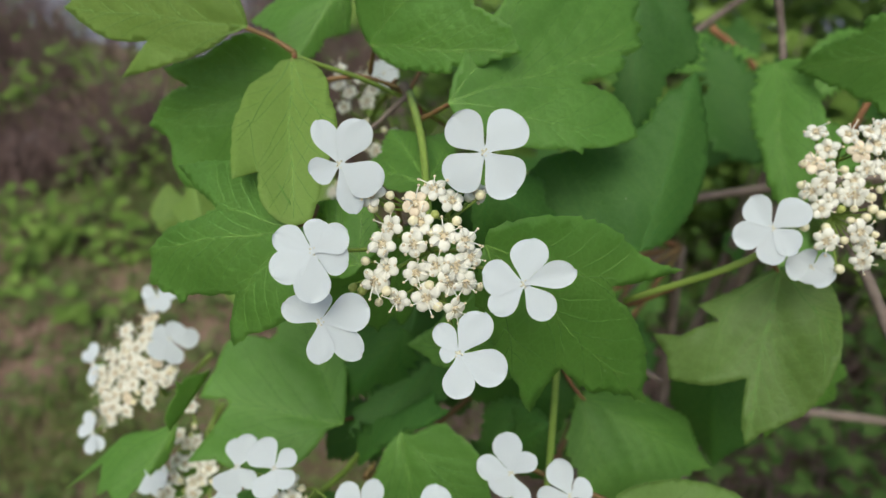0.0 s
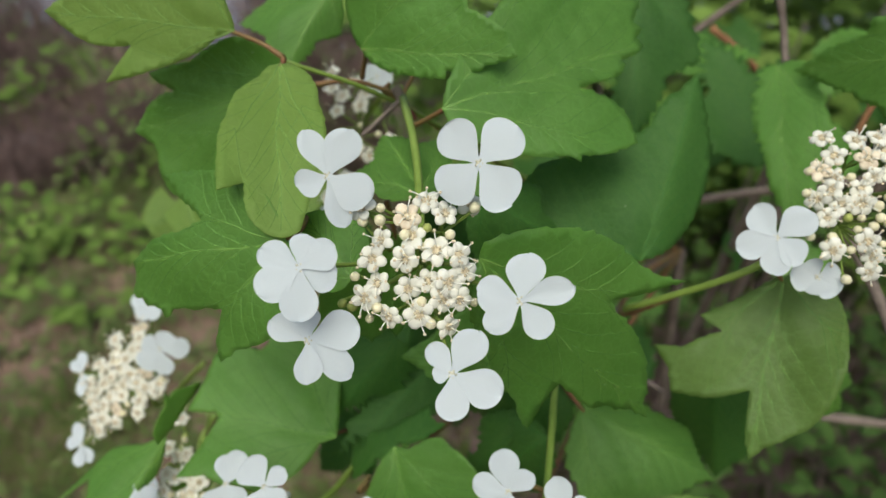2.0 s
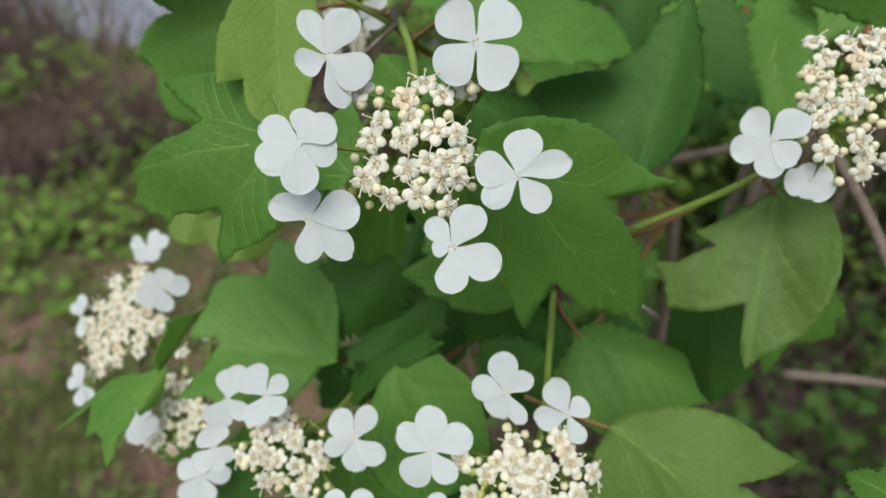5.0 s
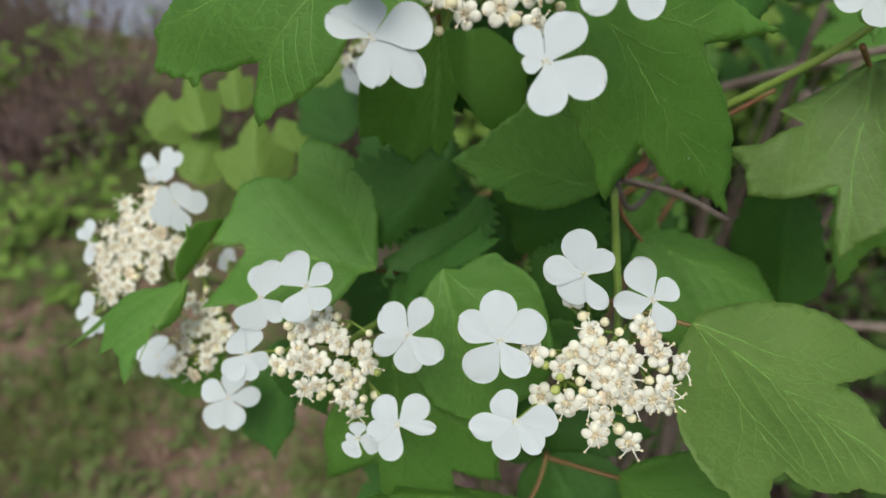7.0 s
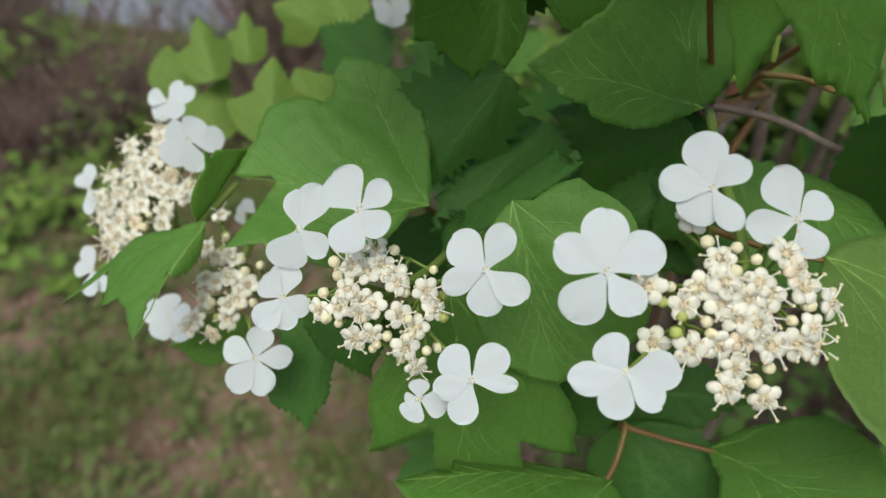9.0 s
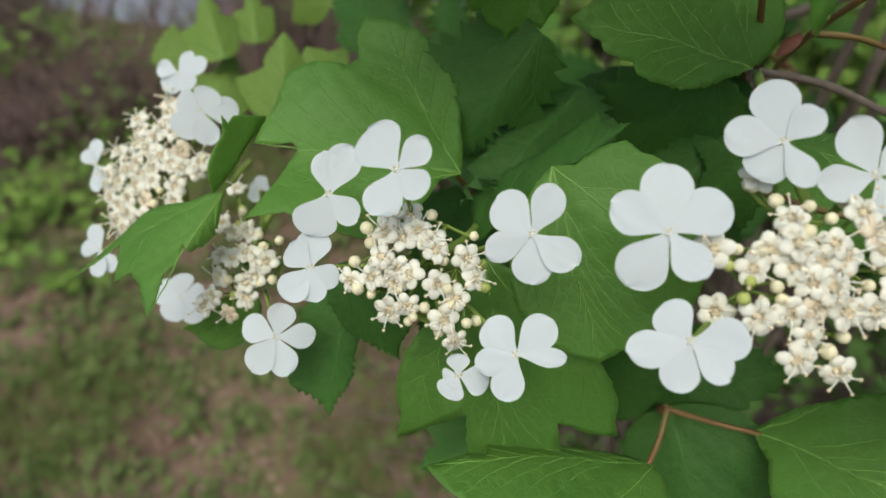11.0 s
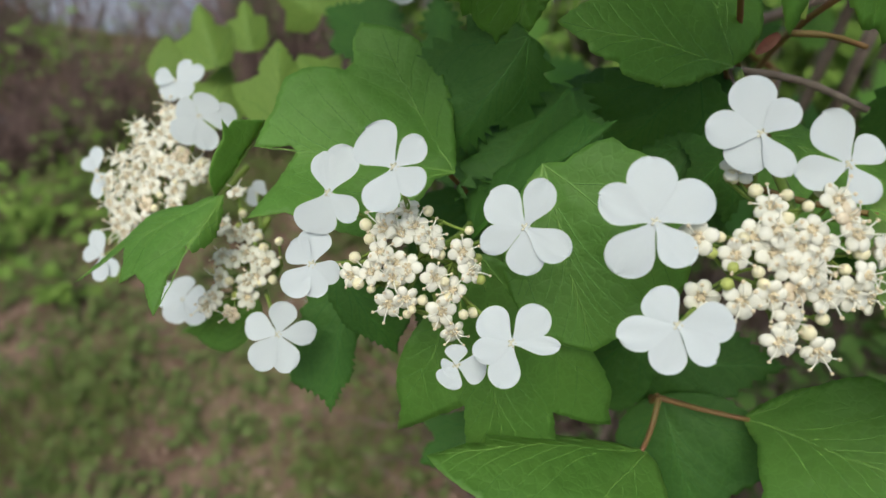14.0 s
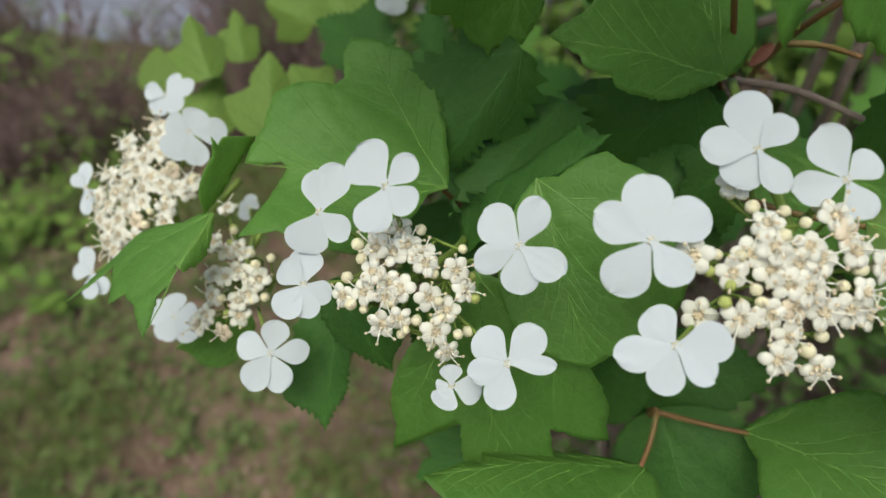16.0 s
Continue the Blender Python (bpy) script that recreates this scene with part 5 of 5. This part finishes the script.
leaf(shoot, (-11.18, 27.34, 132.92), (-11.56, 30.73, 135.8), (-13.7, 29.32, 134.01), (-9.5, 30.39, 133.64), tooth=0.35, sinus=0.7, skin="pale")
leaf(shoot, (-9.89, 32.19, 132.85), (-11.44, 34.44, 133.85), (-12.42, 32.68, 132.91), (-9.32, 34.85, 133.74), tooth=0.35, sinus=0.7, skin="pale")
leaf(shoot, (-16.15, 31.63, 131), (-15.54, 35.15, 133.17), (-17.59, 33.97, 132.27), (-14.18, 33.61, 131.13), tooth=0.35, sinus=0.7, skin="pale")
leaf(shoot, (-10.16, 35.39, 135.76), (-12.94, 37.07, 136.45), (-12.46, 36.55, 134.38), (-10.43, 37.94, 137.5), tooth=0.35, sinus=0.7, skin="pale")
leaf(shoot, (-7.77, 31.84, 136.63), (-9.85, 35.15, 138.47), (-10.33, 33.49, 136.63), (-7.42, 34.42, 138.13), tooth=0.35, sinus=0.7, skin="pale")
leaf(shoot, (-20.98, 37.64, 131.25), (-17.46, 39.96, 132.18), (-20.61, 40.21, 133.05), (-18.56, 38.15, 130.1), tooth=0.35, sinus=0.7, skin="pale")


PATTERNS = {}


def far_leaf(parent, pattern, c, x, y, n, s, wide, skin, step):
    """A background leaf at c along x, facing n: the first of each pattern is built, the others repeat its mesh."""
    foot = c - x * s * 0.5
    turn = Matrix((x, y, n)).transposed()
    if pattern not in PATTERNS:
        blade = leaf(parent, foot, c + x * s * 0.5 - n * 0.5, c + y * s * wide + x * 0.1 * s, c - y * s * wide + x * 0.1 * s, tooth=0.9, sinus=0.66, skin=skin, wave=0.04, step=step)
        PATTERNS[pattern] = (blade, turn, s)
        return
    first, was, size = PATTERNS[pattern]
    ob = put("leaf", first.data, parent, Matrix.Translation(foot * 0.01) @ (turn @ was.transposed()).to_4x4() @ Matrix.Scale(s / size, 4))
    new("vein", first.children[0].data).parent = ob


# leaves deeper in the shrub, on the far side of the flower heads
rng = random.Random(23)
shoot = leafy_shoot("dense back foliage of green leaves deep in the shrub", [(14, 40, 140), (10, 36, 138)])
for i in range(64):
    c = np.array((rng.uniform(-1, 50), rng.uniform(33, 72), rng.uniform(118, 150)))
    if i < 22:
        c = np.array((rng.uniform(-4, 14), rng.uniform(27, 40), rng.uniform(118, 146)))
    elif c[0] < (c[1] - 20) * 0.35 and c[2] < 128:
        continue
    a = rng.uniform(0, 6.28)
    n = unit((rng.uniform(-0.5, 0.5), -0.6 + rng.uniform(-0.4, 0.4), 0.8))
    x = unit(np.cross(n, (math.cos(a), math.sin(a), 0.3)))
    y = np.cross(n, x)
    s = rng.uniform(4.5, 7.0)
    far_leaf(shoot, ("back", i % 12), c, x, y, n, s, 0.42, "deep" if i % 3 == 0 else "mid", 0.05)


# unseen leaves added above, to the side and low in front, to block light
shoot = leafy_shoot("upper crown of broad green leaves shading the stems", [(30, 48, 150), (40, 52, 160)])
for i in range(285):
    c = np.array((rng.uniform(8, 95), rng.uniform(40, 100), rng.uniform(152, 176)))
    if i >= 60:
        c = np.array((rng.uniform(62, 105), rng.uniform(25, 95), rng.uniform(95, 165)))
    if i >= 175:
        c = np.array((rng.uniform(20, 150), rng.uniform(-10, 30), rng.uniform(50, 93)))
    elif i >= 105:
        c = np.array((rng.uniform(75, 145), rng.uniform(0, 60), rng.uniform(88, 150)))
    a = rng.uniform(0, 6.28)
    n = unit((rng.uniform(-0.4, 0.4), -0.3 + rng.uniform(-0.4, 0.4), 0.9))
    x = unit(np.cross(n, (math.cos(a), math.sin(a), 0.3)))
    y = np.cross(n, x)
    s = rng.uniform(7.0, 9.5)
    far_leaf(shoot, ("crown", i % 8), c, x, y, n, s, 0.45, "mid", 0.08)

# ---- flower heads ----
head = flower_head("fully open white guelder rose flower head above lobed leaves", (-0.4, 12.05, 147.49), (0, -0.82, 0.57), [(-1.56, 21.12, 147.8), (-0.85, 17.28, 147.61)],
    [(-1.35, 1.19), (-0.32, 1.04), (0.10, 1.39), (0.50, 1.14), (1.06, 1.42, -0.47), (-0.84, 0.49), (-1.05, 0.06), (-0.31, 0.10), (0.37, 0.29), (0.86, 0.24), (1.01, -0.14), (-0.89, -0.49), (-1.19, -0.80), (-0.24, -0.56), (0.21, -0.38), (0.64, -0.38), (0.55, -0.75), (0.05, -1.13), (-0.60, -1.20), (0.69, -1.37), (0.91, -0.74), (-0.16, 0.59)],
    [(-0.92, 1.21), (-0.93, 0.93), (-1.32, 0.89), (-0.35, 0.62), (0.15, 0.80), (0.66, 0.67), (0.08, 0.38), (-1.42, -0.35), (-0.90, -1.02), (-1.14, -1.35, -0.47), (0.10, -0.84), (0.31, -1.33), (1.27, -0.85, -0.48), (-1.54, -1.07, -0.47), (-1.81, -1.02, -0.47), (1.18, 1.30)], 1.02)
sterile_flower(head, (-2.46, 12.85, 149.16), (0.09, -0.85, 0.51), [(119, 1.13, 0.59), (67, 1.14, 0.81), (-29, 1.07, 0.91), (-71, 1.18, 0.59), (-155, 0.71, 0.66)], (-1.12, 13.24, 147.44))
sterile_flower(head, (0.83, 13.11, 149.49), (-0.02, -0.87, 0.5), [(135, 1.12, 0.94), (49, 1.17, 1.03), (-46, 1.15, 1.07), (-136, 1.11, 1.01)], (0, 13.34, 147.58))
sterile_flower(head, (-2.86, 11.26, 147.82), (0.11, -0.82, 0.57), [(156, 0.93, 0.67), (75, 0.71, 0.71), (31, 0.87, 0.70), (-14, 0.81, 0.75), (-88, 1.14, 0.81), (-145, 1.04, 0.79)], (-1.32, 12.82, 146.92))
sterile_flower(head, (-2.78, 10.94, 146.07), (0.1, -0.79, 0.61), [(153, 0.95, 0.67), (104, 0.77, 0.77), (20, 1.17, 0.92), (-36, 1.26, 0.69), (-84, 0.96, 0.64)], (-1.23, 12.58, 146.37))
sterile_flower(head, (1.83, 11.25, 147.2), (-0.05, -0.81, 0.58), [(84, 1.04, 0.85), (171, 0.96, 0.81), (21, 1.17, 0.63), (-49, 0.96, 0.68), (-136, 0.97, 0.63)], (0.38, 12.75, 146.74))
sterile_flower(head, (0.44, 10.31, 145.86), (-0.01, -0.78, 0.63), [(62, 1.10, 0.78), (-21, 1.15, 0.85), (-87, 0.98, 0.73), (129, 0.82, 0.53), (-175, 0.43, 0.38)], (-0.1, 12.36, 146.26))
head = flower_head("loose cream flower head ringed by white five-petalled flowers", (-4.63, 11.55, 137), (-0.12, -0.83, 0.54), [(-2.81, 17.18, 134.78), (-3.36, 14.89, 135.54)],
    [(-0.16, 1.16, -0.44), (-0.69, 1.15, -0.44), (0.05, 0.81), (0.38, 0.56), (-0.60, 0.76), (-0.23, 0.65), (0.45, 0.41), (-0.68, 0.25), (-0.32, 0.03), (-0.91, -0.20), (-0.41, -0.26), (-0.06, -0.09), (0.50, -0.29), (1.10, 0.27), (1.27, -0.17), (0.89, -0.59), (-1.40, -0.27), (-0.53, -0.88), (-0.14, -0.74), (0.64, -1.03), (0.85, -1.53)],
    [(0.35, 1.14), (-1.02, 0.84), (-0.95, 0.52), (0.29, 0.50), (1.25, 0.72), (1.39, 0.09, -0.45), (-1.28, 0.12), (-0.93, -0.58), (-1.20, -0.46), (-0.34, -0.42), (0.74, -0.38), (1.49, -0.35), (-0.01, -1.02), (0.25, -0.79), (1.12, -1.13), (0.52, -1.35), (-0.13, -1.13), (0.62, 0.19), (0.77, -0.73), (1.29, -1.16, -0.44)], 1.03)
sterile_flower(head, (-4.95, 12.06, 139.1), (0.03, -0.84, 0.54), [(131, 0.98, 1.09), (42, 0.84, 0.60), (-39, 0.74, 0.68), (-113, 1.02, 0.79)], (-4.56, 12.61, 137.19))
sterile_flower(head, (-6.52, 12.83, 138.03), (0.08, -0.83, 0.55), [(100, 0.93, 0.60), (66, 1.17, 0.80), (-40, 0.85, 0.61), (-115, 1.00, 0.98)], (-5.12, 12.86, 136.8))
sterile_flower(head, (-6.91, 11.98, 136.66), (0.1, -0.79, 0.6), [(83, 0.82, 0.76), (-24, 0.68, 0.56), (-85, 0.76, 0.63), (-129, 0.88, 0.71), (138, 0.68, 0.68)], (-5.22, 12.5, 136.38))
sterile_flower(head, (-2.23, 11.44, 138.02), (-0.09, -0.81, 0.58), [(137, 1.04, 0.89), (64, 1.10, 0.70), (-36, 1.07, 0.75), (-91, 1.01, 0.80), (-158, 1.02, 0.62)], (-3.66, 12.46, 136.72))
sterile_flower(head, (-2.47, 10.28, 135.82), (-0.08, -0.75, 0.66), [(134, 0.92, 0.80), (46, 1.04, 0.76), (-4, 1.03, 0.41), (-106, 0.98, 0.69), (-162, 0.86, 0.60)], (-3.74, 12, 136.02))
sterile_flower(head, (-3.64, 10.45, 135.02), (-0.03, -0.74, 0.68), [(-14, 0.68, 0.68), (-118, 0.57, 0.63), (91, 0.45, 0.50), (-152, 0.33, 0.50)], (-4.15, 12.09, 135.71))
head = flower_head("dense cream flower head with large white rim flowers", (2.94, 10.15, 138.04), (0.05, -0.83, 0.56), [(4.3, 17.7, 139.1), (3.85, 14.6, 138.55), (3.29, 11.49, 138.25)],
    [(-1.94, 0.50), (-1.25, 0.17), (-0.54, 1.08), (-0.80, 1.86, -0.55), (-0.53, 0.64), (0.16, 0.65), (0.77, 1.22), (0.98, 0.87), (1.14, 0.55), (0.40, 0.41), (-1.62, -0.70, -0.45), (-1.11, -0.72), (-0.51, 0.19), (-0.25, -0.06), (0.30, -0.03), (-0.54, -0.63), (-0.03, -0.50), (0.49, -0.61), (-0.22, -1.05), (-0.34, -1.51), (1.07, -0.58), (1.34, -0.24), (1.79, 0.23), (1.50, -0.69), (0.59, -1.75), (-0.06, 0.31), (-0.92, 0.52), (0.13, -0.14)],
    [(-1.49, 0.51), (-0.67, 1.42, -0.3), (-0.99, 1.75, -0.6), (-0.91, 1.69, -0.6), (0.14, 1.10), (-1.09, 0.49), (-1.65, 0.20), (-0.79, -0.16), (-1.30, -0.07), (-1.40, -0.39), (1.33, 0.19), (0.99, -0.13), (0.57, -1.10), (0.23, -1.35), (0.78, 1.44, -0.41), (-0.19, 1.32), (-0.72, -0.40), (-0.31, 0.87)], 1.12)
sterile_flower(head, (0.11, 10.56, 138.73), (-0.13, -0.8, 0.59), [(94, 1.27, 0.94), (30, 1.23, 0.92), (-55, 1.03, 0.74), (-126, 1.24, 0.96), (154, 1.18, 0.82)], (1.9, 11.24, 137.62))
sterile_flower(head, (2.18, 11.59, 140.08), (-0.21, -0.83, 0.51), [(103, 1.17, 0.88), (45, 0.87, 0.64), (-60, 0.96, 0.54), (-123, 0.81, 0.83), (172, 1.04, 0.76)], (2.63, 11.58, 138.15))
sterile_flower(head, (3.94, 11.32, 139.57), (-0.28, -0.81, 0.52), [(120, 1.14, 0.83), (-163, 0.97, 0.73), (39, 0.68, 0.66), (-64, 0.86, 0.60)], (3.24, 11.49, 137.98))
sterile_flower(head, (0.54, 9.41, 137.11), (-0.15, -0.74, 0.65), [(125, 0.83, 0.78), (7, 1.04, 0.79), (-43, 0.93, 0.64), (-110, 0.97, 0.72), (-167, 1.16, 0.71)], (2.08, 10.88, 137.02))
head = flower_head("half-open flower head with many yellow buds on a green stalk", (11.64, 16.38, 147.48), (-0.1, -0.8, 0.6), [(6.63, 18.73, 141.05), (9.85, 17.08, 144.35)],
    [(-1.14, 1.44), (-0.33, 1.37), (-0.86, 0.95), (-0.03, 0.89), (-0.85, 0.38), (-1.23, 0.53), (-0.96, 0.02), (-1.22, -0.23), (-0.16, 0.07), (-0.65, -0.38), (-0.13, -0.33), (-0.98, -0.76), (0.27, 1.46), (0.67, 1.63), (0.50, 1.14), (0.58, 0.42), (0.13, 0.41), (-0.81, -1.64), (0.01, -1.37), (0.27, -1.76), (0.17, -2.20), (0.91, -0.06), (1.02, 0.91), (1.25, 0.44), (0.91, -1.82), (1.19, -1.17), (1.48, -0.36)],
    [(-1.46, 0.53), (-1.53, -0.09), (-1.02, -0.51, -0.46), (-1.35, -1.26), (-0.79, -1.27), (-0.29, -1.62), (-0.45, -0.74), (-0.12, -0.73), (-0.39, 0.39), (0.29, -0.40), (0.59, -0.15), (0.23, -0.96), (0.60, -0.87), (-0.30, -2.43), (0.37, -0.72), (0.53, -1.43), (0.82, -0.62), (-0.22, -1.06)], 1.05)
sterile_flower(head, (9.43, 15.94, 146.13), (-0.37, -0.79, 0.49), [(130, 1.07, 0.86), (43, 1.14, 0.94), (-160, 1.09, 0.86), (-90, 1.07, 0.80), (-39, 0.94, 0.81)], (11, 17.24, 146.34))
sterile_flower(head, (10.83, 15.62, 145.07), (-0.41, -0.75, 0.52), [(-175, 0.72, 0.82), (121, 0.54, 0.61), (16, 0.57, 0.69), (-44, 0.68, 0.74), (-88, 0.53, 0.74)], (11.46, 16.99, 145.98))
head = flower_head("domed cream flower head seen from its side, long stamens", (-14.18, 20.12, 134.53), (-0.35, -0.62, 0.7), [(-11.45, 22.77, 133.42), (-13.46, 21.45, 131.74)],
    [(0.36, 2.44), (0.69, 1.96), (-0.84, 1.92), (-0.49, 1.44), (0.18, 1.04), (0.38, 1.45), (0.93, 1.18), (1.28, 0.51), (0.11, 0.62), (-0.59, 0.91), (-1.06, 0.52), (-0.35, 0.24), (0.54, 0.37), (1.10, 0.00), (-0.83, -0.03), (-0.01, -0.21), (-1.03, -0.44), (-0.34, -0.60), (0.43, -0.56), (1.21, -0.73), (1.16, -1.23), (-0.53, -1.01), (0.14, -1.16), (-1.17, -1.17), (-0.58, -1.52), (0.09, -1.67), (-1.21, -1.69), (-0.75, -2.03), (2.09, 0.01), (2.01, -0.29), (-1.51, 0.79), (-1.63, -0.07), (-1.63, -0.82), (1.50, -0.14), (0.35, -0.03)],
    [(0.44, 1.88), (-0.45, 0.04), (1.38, 0.71), (0.74, -0.90), (1.29, -0.43), (0.41, -1.28), (2.19, 0.21), (-0.19, 0.87)], 1.25)
sterile_flower(head, (-13.47, 22.78, 136.84), (-0.18, -0.73, 0.66), [(60, 0.90, 0.53), (16, 1.15, 0.68), (-45, 0.86, 0.77), (-127, 0.79, 0.92), (163, 0.84, 0.68)], (-13.54, 21.74, 134.56))
sterile_flower(head, (-11.92, 20.2, 136.6), (0.24, -0.83, 0.5), [(64, 0.81, 0.91), (2, 1.18, 0.91), (-77, 1.14, 0.83), (-133, 1.09, 1.00), (155, 0.79, 0.83)], (-13, 20.83, 134.48))
sterile_flower(head, (-16.41, 20.99, 134.08), (-0.15, -0.71, 0.69), [(94, 0.98, 0.60), (136, 0.75, 0.55), (-74, 1.01, 0.55), (-42, 0.75, 0.50)], (-14.57, 21.11, 133.6))
sterile_flower(head, (-15.79, 18.62, 132.07), (-0.15, -0.69, 0.71), [(116, 1.05, 0.63), (170, 0.75, 0.63), (-89, 0.92, 0.68), (-47, 0.89, 0.58)], (-14.35, 20.28, 132.9))
head = flower_head("sparse cream flower head with spent green stalks", (-10.08, 15.88, 133.83), (-0.15, -0.68, 0.72), [(-10.23, 20.24, 132.66), (-10.79, 19.31, 131.7)],
    [(-0.55, 1.13), (0.22, 0.95), (-0.46, 0.15), (0.28, 0.24), (0.95, -0.03), (-0.49, -0.47), (0.36, -0.64), (-0.63, -1.00), (0.31, -1.07), (0.62, -0.46), (-0.21, -1.51), (-0.98, -1.26), (-0.28, 2.23), (-0.15, 0.86), (0.42, 0.77), (-0.08, 0.06), (0.67, 0.06)],
    [(-0.36, 2.14), (-0.03, 1.58), (0.61, 0.77), (0.82, 0.41), (1.27, 0.59), (-0.21, -0.56), (0.73, -0.64), (1.09, -0.55), (-0.07, -0.99), (-0.08, 1.13), (0.08, 1.49)], 1.1)
sterile_flower(head, (-8.46, 13.41, 133.17), (0.19, -0.68, 0.71), [(161, 0.96, 0.79), (80, 0.92, 0.77), (3, 1.04, 0.69), (-68, 1.08, 0.75), (-124, 1.09, 0.83)], (-9.35, 15.72, 132.83))
sterile_flower(head, (-12.65, 17.09, 131.36), (-0.15, -0.68, 0.72), [(164, 1.04, 0.89), (96, 0.79, 0.89), (0, 0.84, 0.89), (-47, 1.05, 0.89), (-119, 0.90, 0.89)], (-10.81, 17.05, 132.17))
sterile_flower(head, (-10.96, 21.65, 132.8), (0.01, -0.74, 0.67), [(-120, 0.52, 0.53), (36, 0.39, 0.50), (81, 0.53, 0.50), (171, 0.38, 0.50)], (-10.22, 18.65, 132.68))
head = flower_head("white flower head deep among the upper leaves", (-4.15, 27.02, 144.77), (0, -0.71, 0.71), [(-2.17, 26.82, 146.03), (-3, 27.6, 145.45)],
    [(-1.18, 1.09), (-0.64, 0.71), (0.15, 0.34), (0.37, 0.89), (-0.84, 0.02), (-0.18, 1.41), (-1.25, 1.92), (0.04, -1.54), (0.69, -1.90), (1.31, -1.74), (1.52, -1.21)],
    [(0.15, 2.26), (1.15, 0.65), (0.22, -0.60), (1.00, -0.96)], 1.2)
sterile_flower(head, (-3.15, 26.88, 146.47), (0.07, -0.87, 0.49), [(161, 0.65, 0.79), (74, 0.76, 0.74), (-19, 0.65, 0.74), (-97, 0.73, 0.79)], (-3.8, 27.75, 144.58))
head = flower_head("small white flower head shaded by leaves", (-5.63, 28.83, 140.04), (0, -0.71, 0.71), [(-3.79, 30.13, 140.47), (-4.79, 29.87, 139.57)],
    [(-0.51, -0.53), (0.19, 0.00), (0.93, -0.24), (-1.02, 0.24), (0.42, 0.53)],
    [(-0.28, -0.14), (0.70, -0.64)], 1.2)
sterile_flower(head, (-5.49, 27.61, 139.09), (0.06, -0.89, 0.46), [(174, 0.83, 0.69), (90, 0.91, 0.69), (11, 0.72, 0.79), (-81, 0.81, 0.95), (-135, 0.83, 0.69)], (-5.58, 29.18, 138.93))
